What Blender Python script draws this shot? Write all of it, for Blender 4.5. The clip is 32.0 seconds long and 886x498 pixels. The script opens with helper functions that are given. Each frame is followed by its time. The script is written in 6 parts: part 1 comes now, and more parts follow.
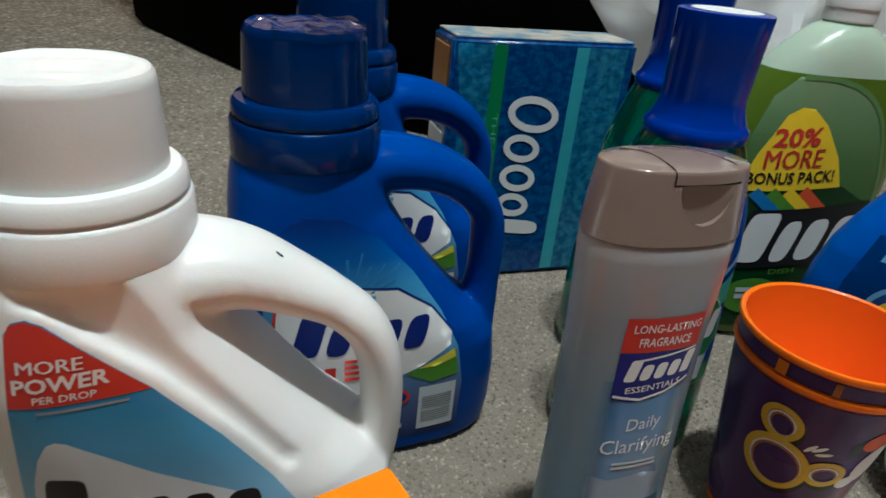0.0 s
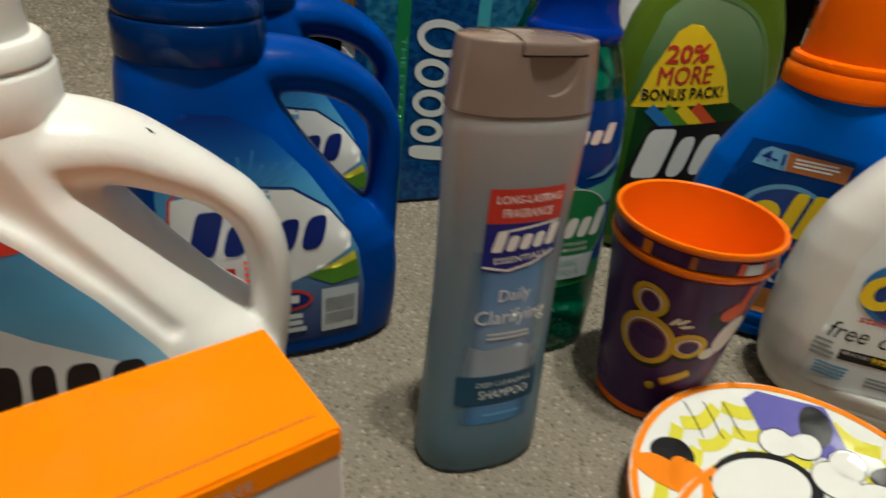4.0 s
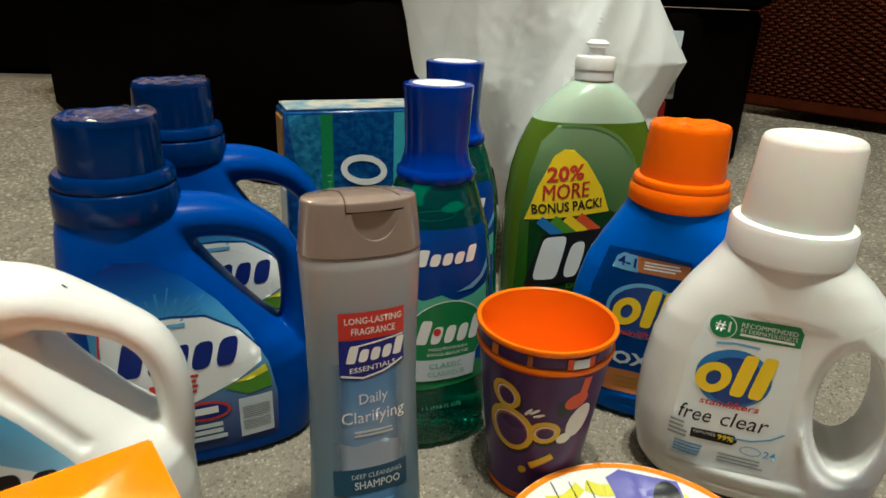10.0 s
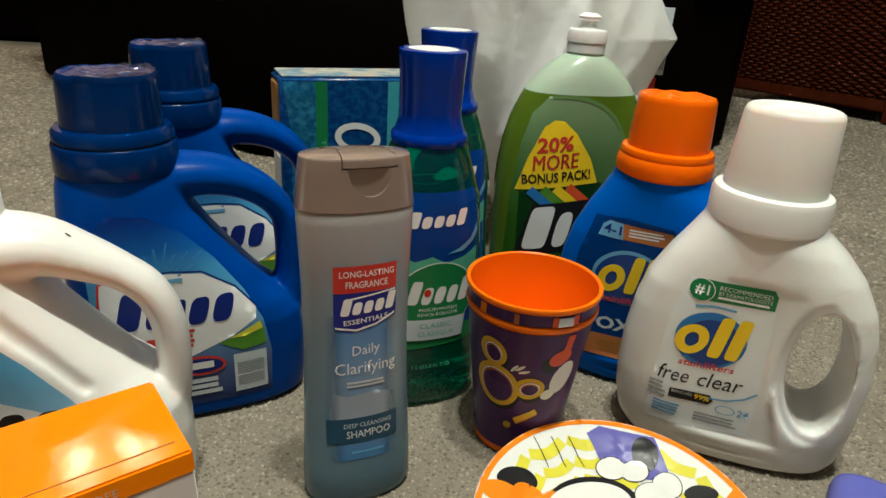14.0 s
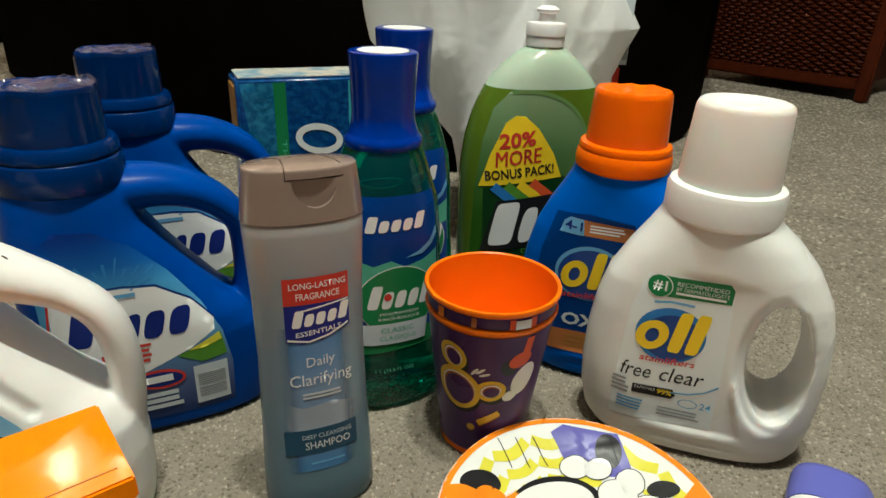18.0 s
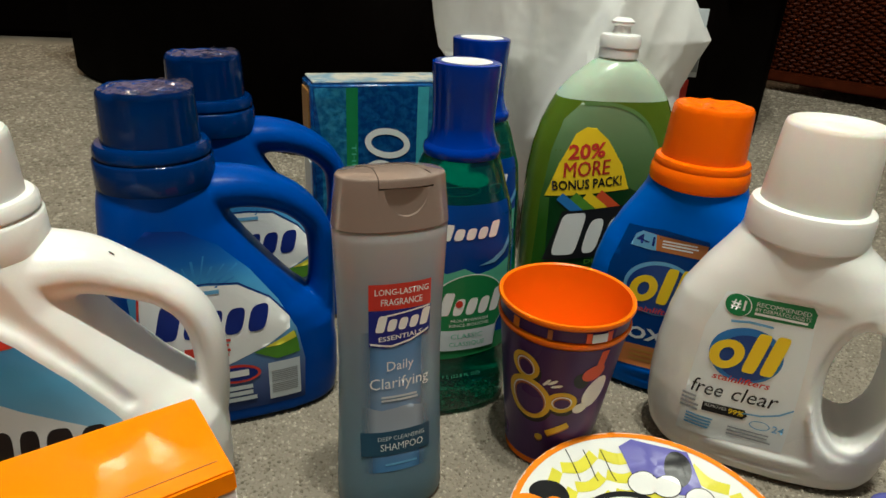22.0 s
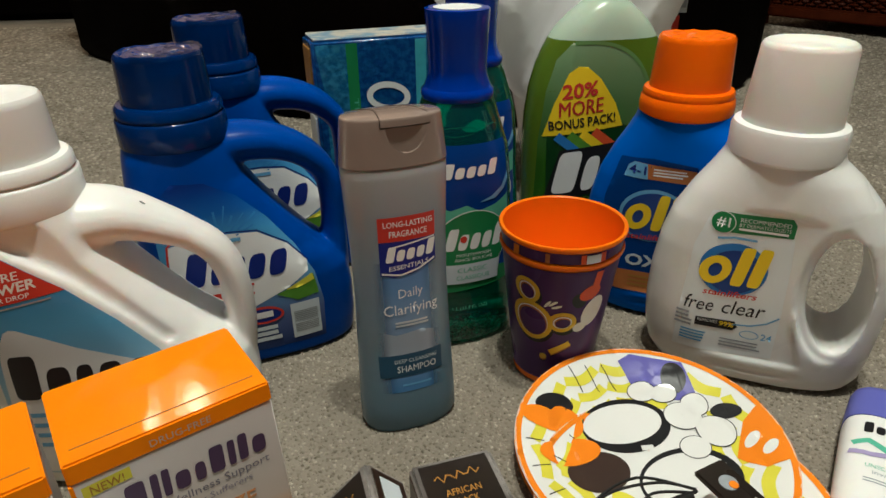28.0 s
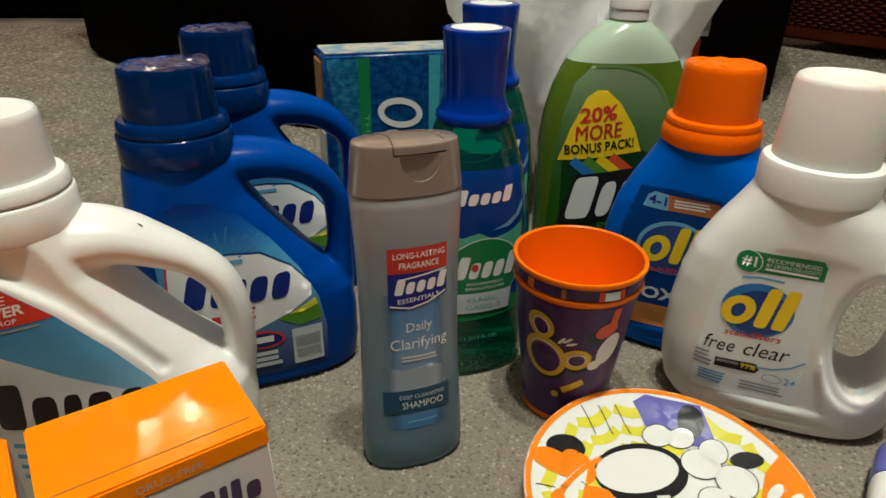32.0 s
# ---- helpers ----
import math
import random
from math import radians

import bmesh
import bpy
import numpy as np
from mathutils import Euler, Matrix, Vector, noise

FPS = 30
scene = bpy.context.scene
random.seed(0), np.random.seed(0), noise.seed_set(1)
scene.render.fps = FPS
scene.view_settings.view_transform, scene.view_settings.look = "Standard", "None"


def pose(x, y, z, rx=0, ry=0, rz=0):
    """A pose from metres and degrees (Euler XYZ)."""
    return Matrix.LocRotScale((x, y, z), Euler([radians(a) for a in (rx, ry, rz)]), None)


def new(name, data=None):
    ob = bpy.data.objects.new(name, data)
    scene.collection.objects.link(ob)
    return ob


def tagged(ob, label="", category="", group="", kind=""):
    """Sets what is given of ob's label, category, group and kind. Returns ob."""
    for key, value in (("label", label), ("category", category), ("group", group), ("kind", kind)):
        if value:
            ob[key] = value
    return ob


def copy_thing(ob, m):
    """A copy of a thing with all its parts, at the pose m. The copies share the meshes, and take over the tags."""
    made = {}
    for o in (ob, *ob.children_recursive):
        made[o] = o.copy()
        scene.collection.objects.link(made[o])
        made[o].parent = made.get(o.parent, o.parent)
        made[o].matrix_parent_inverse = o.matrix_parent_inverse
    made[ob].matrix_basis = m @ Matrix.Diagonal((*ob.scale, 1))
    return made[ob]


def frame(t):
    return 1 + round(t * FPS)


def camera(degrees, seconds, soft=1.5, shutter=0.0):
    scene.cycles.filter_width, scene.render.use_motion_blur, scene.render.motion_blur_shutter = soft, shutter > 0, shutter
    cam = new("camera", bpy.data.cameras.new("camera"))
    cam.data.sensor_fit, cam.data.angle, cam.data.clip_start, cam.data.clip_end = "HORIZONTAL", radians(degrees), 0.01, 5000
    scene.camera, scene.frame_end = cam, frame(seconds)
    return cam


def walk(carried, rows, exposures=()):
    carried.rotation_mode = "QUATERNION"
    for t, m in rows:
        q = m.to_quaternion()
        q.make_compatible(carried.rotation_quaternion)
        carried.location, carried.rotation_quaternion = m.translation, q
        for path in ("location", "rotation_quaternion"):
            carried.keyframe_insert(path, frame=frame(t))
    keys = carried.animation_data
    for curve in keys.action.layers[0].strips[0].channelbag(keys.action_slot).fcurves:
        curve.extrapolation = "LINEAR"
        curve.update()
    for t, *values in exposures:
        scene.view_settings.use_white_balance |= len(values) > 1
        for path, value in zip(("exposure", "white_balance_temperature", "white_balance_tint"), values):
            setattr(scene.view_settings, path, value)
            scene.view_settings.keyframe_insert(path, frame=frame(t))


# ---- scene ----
cam = camera(70.19, 32.0, soft=1.5, shutter=0.5)
# seconds, eye x y z, yaw, pitch, roll
PATH = [
    (0.0, 0.0056, -0.0175, 0.2768, -2.82, -27.18, 5.55),
    (0.5, 0.0020, -0.0119, 0.2740, -5.82, -26.57, 6.96),
    (1.0, 0.0079, -0.0318, 0.2684, -4.01, -27.87, 7.03),
    (1.5, 0.0043, -0.0254, 0.2737, -4.43, -27.43, 6.28),
    (2.0, 0.0092, -0.0148, 0.2746, -6.91, -27.45, 5.70),
    (2.5, -0.0030, -0.0252, 0.2760, -4.63, -27.91, 5.44),
    (3.0, -0.0084, -0.0242, 0.2783, -4.09, -28.17, 5.18),
    (3.5, 0.0176, -0.0307, 0.2657, -6.54, -29.23, 5.50),
    (4.0, 0.0390, -0.0478, 0.2555, -7.81, -29.86, 6.45),
    (4.5, 0.0810, -0.0644, 0.2514, -12.21, -29.56, 7.59),
    (6.5, 0.1004, -0.1950, 0.2439, -0.99, -31.27, 0.94),
    (7.0, 0.1211, -0.1916, 0.2384, -4.99, -31.18, 2.91),
    (7.5, 0.1361, -0.1600, 0.2699, -6.49, -26.48, 2.28),
    (8.0, 0.1307, -0.1260, 0.2850, -7.71, -24.32, 2.06),
    (8.5, 0.1353, -0.0954, 0.2994, -8.98, -22.47, 1.84),
    (9.0, 0.1306, -0.0911, 0.3044, -8.88, -20.68, 2.57),
    (9.5, 0.1172, -0.0921, 0.3039, -7.65, -21.32, 2.36),
    (10.0, 0.1081, -0.1058, 0.3022, -6.06, -21.76, 2.34),
    (10.5, 0.1054, -0.1125, 0.2989, -5.82, -22.44, 2.38),
    (11.0, 0.1092, -0.1103, 0.2974, -6.82, -23.01, 1.99),
    (11.5, 0.1068, -0.1162, 0.2970, -6.49, -23.13, 2.96),
    (12.0, 0.1060, -0.1241, 0.2976, -5.57, -22.79, 2.62),
    (12.5, 0.1072, -0.1230, 0.2956, -5.97, -23.06, 3.16),
    (13.0, 0.1040, -0.1228, 0.2971, -6.04, -23.03, 3.28),
    (13.5, 0.1068, -0.1237, 0.2957, -6.74, -22.89, 3.75),
    (14.0, 0.1057, -0.1219, 0.2952, -7.18, -23.37, 3.81),
    (14.5, 0.1067, -0.1206, 0.2983, -7.08, -23.06, 3.62),
    (15.0, 0.1095, -0.1194, 0.2973, -7.63, -23.58, 3.80),
    (15.5, 0.1229, -0.1152, 0.2990, -8.78, -24.10, 2.96),
    (17.5, 0.1251, -0.1120, 0.3040, -9.15, -24.65, 2.44),
    (18.0, 0.1254, -0.1162, 0.3040, -8.52, -24.44, 2.40),
    (18.5, 0.1276, -0.1083, 0.3183, -8.71, -23.34, 1.50),
    (19.0, 0.1282, -0.1086, 0.3201, -8.88, -22.76, 2.11),
    (19.5, 0.1177, -0.1042, 0.3175, -8.34, -22.96, 3.28),
    (20.0, 0.1113, -0.0967, 0.3097, -8.09, -24.15, 3.88),
    (20.5, 0.1074, -0.0972, 0.3112, -7.22, -24.43, 3.29),
    (21.0, 0.1043, -0.0993, 0.3081, -6.81, -25.02, 3.23),
    (21.5, 0.1038, -0.1059, 0.3059, -6.37, -25.21, 3.36),
    (22.0, 0.0987, -0.1160, 0.3090, -5.04, -24.45, 3.17),
    (22.5, 0.0987, -0.1194, 0.3048, -5.16, -25.81, 3.22),
    (23.0, 0.0972, -0.1293, 0.3041, -4.78, -25.90, 3.44),
    (23.5, 0.1016, -0.1283, 0.3037, -6.16, -26.50, 3.26),
    (24.0, 0.0989, -0.1311, 0.3030, -5.28, -26.90, 3.11),
    (24.5, 0.0930, -0.1189, 0.3058, -6.38, -26.43, 3.82),
    (25.0, 0.0905, -0.1224, 0.3163, -4.08, -25.38, 1.60),
    (25.5, 0.0982, -0.1322, 0.3118, -4.05, -26.32, 1.45),
    (27.5, 0.1022, -0.1412, 0.3077, -4.43, -27.56, -0.39),
    (28.0, 0.1025, -0.1510, 0.3058, -3.82, -27.80, -0.69),
    (28.5, 0.1043, -0.1514, 0.3035, -4.02, -27.96, -0.16),
    (29.0, 0.1037, -0.1472, 0.3005, -3.63, -28.38, -0.29),
    (29.5, 0.1062, -0.1257, 0.2997, -2.88, -28.46, -0.81),
    (30.0, 0.1005, -0.1043, 0.2985, -4.04, -29.13, 0.02),
    (30.5, 0.0974, -0.1066, 0.3020, -3.54, -28.47, 0.55),
    (31.0, 0.0954, -0.1170, 0.3049, -2.78, -26.94, 1.76),
    (31.5, 0.0932, -0.1210, 0.3053, -2.60, -26.85, 0.85),
    (32.0, 0.0982, -0.1271, 0.3098, -3.58, -27.12, 1.05),
]
EXPOSURES = [(0, 0.17, 5350, 5), (1, 0.19, 5980, 7), (4, 0.23, 6270, 5), (7, 0.14, 5900, 8), (8, 0.27, 5780, 2), (10, 0.56, 6060, 0), (11, 0.44, 6110, 1), (13, 0.42, 6160, 2), (15.5, 0.44, 6210, 2), (18, 0.46, 6160, 1), (20, 0.64, 6060, 1), (21, 0.50, 6160, 2), (22, 0.40, 6160, 2), (25.5, 0.28, 6160, 4), (28, 0.15, 6110, 5), (32, 0.24, 6260, 4)]
walk(cam, [(t, pose(x, y, z, 90 + pitch, 0, yaw) @ pose(0, 0, 0, 0, 0, roll)) for t, x, y, z, yaw, pitch, roll in PATH], EXPOSURES)

# ---- light ----
world = bpy.data.worlds.new("room_dusk")
scene.world = world
world.use_nodes = True
world.node_tree.nodes["Background"].inputs[0].default_value = (0.9, 0.95, 1.0, 1)
world.node_tree.nodes["Background"].inputs[1].default_value = 0.01


def lamp(place, watts, size, colour):
    data = bpy.data.lights.new("bulb_light", "POINT")
    data.energy, data.shadow_soft_size, data.color = watts, size, colour
    ob = new("bulb_light", data)
    ob.matrix_world = pose(*place)
    return ob


WARM = (1.0, 0.955, 0.83)
PEACH = (1.0, 0.74, 0.50)
# the lit lamps of the room: place, watts of each bulb, bulbs, colour
FIXTURES = [((-1.18, 2.50, 2.36), 17.0, 2, PEACH), ((0.20, -0.02, 2.36), 71.0, 2, WARM)]
for (fx, fy, fz), watts, bulbs, colour in FIXTURES:
    for k in range(bulbs):
        a = radians(360 / bulbs * k + 25)
        lamp((fx + 0.13 * math.cos(a), fy + 0.13 * math.sin(a), fz - 0.16), watts, 0.042, colour)


# ---- materials ----
def pbr(name, colour, rough=0.5, metal=0.0, vary=0.08, scale=40.0, bump=0.0, bump_scale=200.0, trans=0.0, sss=0.0, sss_scale=0.01,
        coat=0.0, ior=1.45, second=None, second_scale=9.0, spec=0.27):
    """A principled surface with grain at two scales, in the thing's own metres."""
    m = bpy.data.materials.new(name)
    m.use_nodes = True
    nt = m.node_tree
    b = nt.nodes["Principled BSDF"]
    co = nt.nodes.new("ShaderNodeTexCoord")
    fine = nt.nodes.new("ShaderNodeTexNoise")
    fine.inputs["Scale"].default_value, fine.inputs["Detail"].default_value = scale, 4
    wide = nt.nodes.new("ShaderNodeTexNoise")
    wide.inputs["Scale"].default_value, wide.inputs["Detail"].default_value = second_scale, 3
    for t in (fine, wide):
        nt.links.new(co.outputs["Object"], t.inputs["Vector"])
    mix = nt.nodes.new("ShaderNodeMix")
    mix.data_type = "RGBA"
    lo = [max(0.0, c * (1 - vary)) for c in colour]
    hi = [min(1.0, c * (1 + vary)) for c in colour]
    mix.inputs[6].default_value, mix.inputs[7].default_value = (*lo, 1), (*hi, 1)
    nt.links.new(fine.outputs["Fac"], mix.inputs[0])
    out = mix
    if second is not None:
        ramp = nt.nodes.new("ShaderNodeValToRGB")
        ramp.color_ramp.elements[0].position, ramp.color_ramp.elements[1].position = 0.42, 0.62
        nt.links.new(wide.outputs["Fac"], ramp.inputs["Fac"])
        mix2 = nt.nodes.new("ShaderNodeMix")
        mix2.data_type = "RGBA"
        nt.links.new(ramp.outputs["Color"], mix2.inputs[0])
        nt.links.new(mix.outputs[2], mix2.inputs[6])
        mix2.inputs[7].default_value = (*second, 1)
        out = mix2
    nt.links.new(out.outputs[2], b.inputs["Base Color"])
    rr = nt.nodes.new("ShaderNodeMapRange")
    rr.inputs[3].default_value, rr.inputs[4].default_value = max(0.02, rough * 0.85), min(1.0, rough * 1.15)
    nt.links.new(wide.outputs["Fac"], rr.inputs[0])
    nt.links.new(rr.outputs[0], b.inputs["Roughness"])
    b.inputs["Metallic"].default_value = metal
    b.inputs["IOR"].default_value = ior
    b.inputs["Specular IOR Level"].default_value = spec
    b.inputs["Transmission Weight"].default_value = trans
    b.inputs["Subsurface Weight"].default_value = sss
    b.inputs["Subsurface Scale"].default_value = sss_scale
    b.inputs["Coat Weight"].default_value = coat
    b.inputs["Coat Roughness"].default_value = 0.12
    if bump > 0:
        grain = nt.nodes.new("ShaderNodeTexNoise")
        grain.inputs["Scale"].default_value, grain.inputs["Detail"].default_value = bump_scale, 3
        nt.links.new(co.outputs["Object"], grain.inputs["Vector"])
        bn = nt.nodes.new("ShaderNodeBump")
        bn.inputs["Strength"].default_value, bn.inputs["Distance"].default_value = bump, 0.001
        nt.links.new(grain.outputs["Fac"], bn.inputs["Height"])
        nt.links.new(bn.outputs["Normal"], b.inputs["Normal"])
    return m


def thin_film(name, colour, share):
    """Milky polythene: part of the light passes through, with a dull sheen."""
    m = pbr(name, colour, 0.34, vary=0.03, scale=15, bump=0.25, bump_scale=60)
    nt = m.node_tree
    b, out = nt.nodes["Principled BSDF"], nt.nodes["Material Output"]
    back, mix = nt.nodes.new("ShaderNodeBsdfTranslucent"), nt.nodes.new("ShaderNodeMixShader")
    back.inputs[0].default_value = (*colour, 1)
    mix.inputs[0].default_value = share
    nt.links.new(b.outputs[0], mix.inputs[1])
    nt.links.new(back.outputs[0], mix.inputs[2])
    nt.links.new(mix.outputs[0], out.inputs["Surface"])
    return m


def clear_sheet(name, share):
    """Thin clear film: most light goes straight through, the rest glints off."""
    m = pbr(name, (0.003, 0.020, 0.090), 0.10, vary=0.03, bump=0.15, bump_scale=160, spec=0.5, ior=1.5)
    nt = m.node_tree
    b, out = nt.nodes["Principled BSDF"], nt.nodes["Material Output"]
    clear, mix = nt.nodes.new("ShaderNodeBsdfTransparent"), nt.nodes.new("ShaderNodeMixShader")
    mix.inputs[0].default_value = share
    nt.links.new(clear.outputs[0], mix.inputs[1])
    nt.links.new(b.outputs[0], mix.inputs[2])
    nt.links.new(mix.outputs[0], out.inputs["Surface"])
    return m


def glowing(name, colour, strength):
    m = bpy.data.materials.new(name)
    m.use_nodes = True
    b = m.node_tree.nodes["Principled BSDF"]
    b.inputs["Base Color"].default_value = (0.8, 0.8, 0.8, 1)
    b.inputs["Emission Color"].default_value = (*colour, 1)
    b.inputs["Emission Strength"].default_value = strength
    return m


M = {}
M["white_hdpe"] = pbr("white_hdpe", (0.87, 0.85, 0.82), 0.36, vary=0.02, bump=0.08, bump_scale=900, sss=0.1, sss_scale=0.005, spec=0.5)
M["pearl_hdpe"] = pbr("pearl_hdpe", (0.87, 0.86, 0.83), 0.27, vary=0.02, bump=0.06, bump_scale=900, sss=0.1, sss_scale=0.005, coat=0.2, spec=0.5)
M["blue_hdpe"] = pbr("blue_hdpe", (0.0001, 0.050, 0.305), 0.30, vary=0.06, spec=0.09, bump=0.08, bump_scale=900)
M["blue_hdpe_bright"] = pbr("blue_hdpe_bright", (0.0002, 0.105, 0.52), 0.32, vary=0.05, spec=0.06, bump=0.08, bump_scale=900)
M["navy_gloss"] = pbr("navy_gloss", (0.0001, 0.020, 0.112), 0.08, vary=0.08, spec=0.20, bump=0.05, bump_scale=60)
M["cap_blue"] = pbr("cap_blue", (0.0003, 0.032, 0.32), 0.12, vary=0.04, spec=0.28)
M["cap_white"] = pbr("cap_white", (0.88, 0.87, 0.85), 0.32, vary=0.02, sss=0.1, sss_scale=0.004)
M["cap_cream"] = pbr("cap_cream", (0.88, 0.835, 0.785), 0.32, vary=0.05, scale=25, sss=0.35, sss_scale=0.010)
M["cap_orange"] = pbr("cap_orange", (1.0, 0.150, 0.0004), 0.15, vary=0.03, spec=0.15, bump=0.08, bump_scale=150, sss=0.15, sss_scale=0.004)
M["cap_taupe"] = pbr("cap_taupe", (0.262, 0.192, 0.160), 0.12, vary=0.03, spec=0.85)
M["green_liquid"] = pbr("green_liquid", (0.125, 0.212, 0.016), 0.16, vary=0.10, trans=0.18, sss=0.2, sss_scale=0.02, coat=0.3)
M["green_ridge_sheen"] = pbr("green_ridge_sheen", (0.135, 0.255, 0.085), 0.2, vary=0.06, sss=0.15, coat=0.3)
M["green_clear"] = pbr("green_clear", (0.60, 0.74, 0.58), 0.22, vary=0.03, trans=0.25, sss=0.2, sss_scale=0.02)
M["mouthwash"] = pbr("mouthwash", (0.004, 0.33, 0.20), 0.06, vary=0.05, trans=0.90, ior=1.40, coat=0.2)
M["orange_plastic"] = pbr("orange_plastic", (0.97, 0.19, 0.0012), 0.25, vary=0.03, spec=0.35, sss=0.1, sss_scale=0.003)
M["purple_print"] = pbr("purple_print", (0.072, 0.026, 0.125), 0.28, vary=0.12, spec=0.2)
M["print_white"] = pbr("print_white", (0.86, 0.86, 0.85), 0.35, vary=0.02)
M["print_pale"] = pbr("print_pale", (0.62, 0.68, 0.72), 0.35, vary=0.04)
M["print_grey"] = pbr("print_grey", (0.32, 0.35, 0.38), 0.4, vary=0.05)
M["print_black"] = pbr("print_black", (0.012, 0.012, 0.014), 0.35, vary=0.1)
M["print_red"] = pbr("print_red", (0.62, 0.045, 0.03), 0.35, vary=0.05)
M["print_red2"] = pbr("print_red2", (0.75, 0.10, 0.03), 0.3, vary=0.06)
M["print_navy"] = pbr("print_navy", (0.008, 0.022, 0.18), 0.32, vary=0.05, spec=0.2)
M["print_violet"] = pbr("print_violet", (0.018, 0.026, 0.23), 0.32, vary=0.05, spec=0.15)
M["print_blue"] = pbr("print_blue", (0.03, 0.20, 0.55), 0.32, vary=0.06)
M["print_sky"] = pbr("print_sky", (0.16, 0.42, 0.68), 0.34, vary=0.06)
M["print_yellow"] = pbr("print_yellow", (0.98, 0.68, 0.02), 0.35, vary=0.04)
M["print_lemon"] = pbr("print_lemon", (0.72, 0.66, 0.06), 0.3, vary=0.05)
M["print_gold"] = pbr("print_gold", (0.74, 0.48, 0.03), 0.3, vary=0.08)
M["print_amber"] = pbr("print_amber", (0.42, 0.20, 0.04), 0.35, vary=0.15)
M["print_green"] = pbr("print_green", (0.02, 0.22, 0.07), 0.33, vary=0.05)
M["print_leaf"] = pbr("print_leaf", (0.10, 0.28, 0.03), 0.33, vary=0.15, scale=200)
M["print_mint"] = pbr("print_mint", (0.12, 0.50, 0.34), 0.33, vary=0.1)
M["print_orange"] = pbr("print_orange", (0.90, 0.24, 0.01), 0.3, vary=0.04)
M["print_rust"] = pbr("print_rust", (0.42, 0.14, 0.04), 0.33, vary=0.1)
M["print_plum"] = pbr("print_plum", (0.085, 0.050, 0.105), 0.35, vary=0.05)
M["print_lilac"] = pbr("print_lilac", (0.13, 0.12, 0.42), 0.3, vary=0.06)
M["print_sooty"] = pbr("print_sooty", (0.045, 0.028, 0.022), 0.28, vary=0.15)
M["print_peach"] = pbr("print_peach", (0.62, 0.46, 0.34), 0.35, vary=0.08)
M["foil_silver"] = pbr("foil_silver", (0.62, 0.63, 0.65), 0.26, metal=0.85, vary=0.05)
M["card_orange"] = pbr("card_orange", (0.97, 0.25, 0.0012), 0.12, vary=0.03, spec=0.11, bump=0.16, bump_scale=50)
M["card_white"] = pbr("card_white", (0.74, 0.71, 0.69), 0.30, vary=0.03, coat=0.2)
M["card_black"] = pbr("card_black", (0.018, 0.013, 0.010), 0.28, vary=0.2, coat=0.2)
M["card_brown"] = pbr("card_brown", (0.030, 0.016, 0.010), 0.30, vary=0.2)
M["shrink_film"] = pbr("shrink_film", (0.30, 0.275, 0.255), 0.15, vary=0.25, scale=60, bump=0.7, bump_scale=70, coat=0.6, second=(0.12, 0.106, 0.097), second_scale=45)
M["soap_wrap"] = pbr("soap_wrap", (0.004, 0.045, 0.19), 0.2, vary=0.35, scale=260, bump=1.0, bump_scale=150, coat=0.3, second=(0.010, 0.090, 0.27), second_scale=130)
M["soap_wrap_light"] = pbr("soap_wrap_light", (0.012, 0.115, 0.25), 0.2, vary=0.35, scale=260, bump=1.0, bump_scale=150, coat=0.3, second=(0.035, 0.21, 0.35), second_scale=130)
# the pale cream includes the grazing sheen on the top film
M["soap_wrap_top_sheen"] = pbr("soap_wrap_top_sheen", (0.80, 0.76, 0.66), 0.2, vary=0.2, scale=120, bump=0.7, bump_scale=90, coat=0.5, second=(0.30, 0.48, 0.62), second_scale=55)
M["plate_white"] = pbr("plate_white", (0.80, 0.80, 0.77), 0.22, vary=0.02, coat=0.3)
M["fabric_orange"] = pbr("fabric_orange", (0.95, 0.075, 0.002), 0.8, vary=0.12, scale=500, bump=0.5, bump_scale=900, spec=0.1)
M["felt_black"] = pbr("felt_black", (0.014, 0.011, 0.010), 0.85, vary=0.2, scale=400, bump=0.4, bump_scale=900)
M["bead_gold"] = pbr("bead_gold", (0.75, 0.50, 0.22), 0.18, metal=0.9)
M["cord_black"] = pbr("cord_black", (0.012, 0.012, 0.012), 0.6, vary=0.2, bump=0.5, bump_scale=1500)
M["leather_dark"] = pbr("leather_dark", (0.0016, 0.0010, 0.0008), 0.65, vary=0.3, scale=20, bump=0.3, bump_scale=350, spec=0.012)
M["wicker_red"] = pbr("wicker_red", (0.052, 0.0095, 0.0030), 0.45, vary=0.5, scale=40, bump=0.4, bump_scale=500, spec=0.07)
M["clear_film"] = clear_sheet("clear_film", 0.30)
M["poly_bag"] = thin_film("poly_bag", (0.97, 0.97, 0.96), 0.33)
# unseen side walls and ceiling are darkened so they bounce less light
M["wall_low_bounce"] = pbr("wall_low_bounce", (0.075, 0.064, 0.052), 0.8, vary=0.04, scale=6, bump=0.2, bump_scale=300)
# pale peach added to the unseen far wall as a reflector for cap tops
M["wall_peach_reflector"] = pbr("wall_peach_reflector", (0.76, 0.56, 0.44), 0.8, vary=0.04, scale=6, bump=0.2, bump_scale=300)
M["ceiling_low_bounce"] = pbr("ceiling_low_bounce", (0.34, 0.33, 0.31), 0.85, vary=0.03, scale=6, bump=0.2, bump_scale=200)
M["carpet_base"] = pbr("carpet_base", (0.215, 0.187, 0.149), 0.95, vary=0.15, scale=220, bump=0.5, bump_scale=350, second=(0.255, 0.223, 0.180), second_scale=9, spec=0.1)
M["lamp_metal"] = pbr("lamp_metal", (0.5, 0.42, 0.3), 0.35, metal=0.9)
M["lamp_glass"] = glowing("lamp_glass", WARM, 6.0)


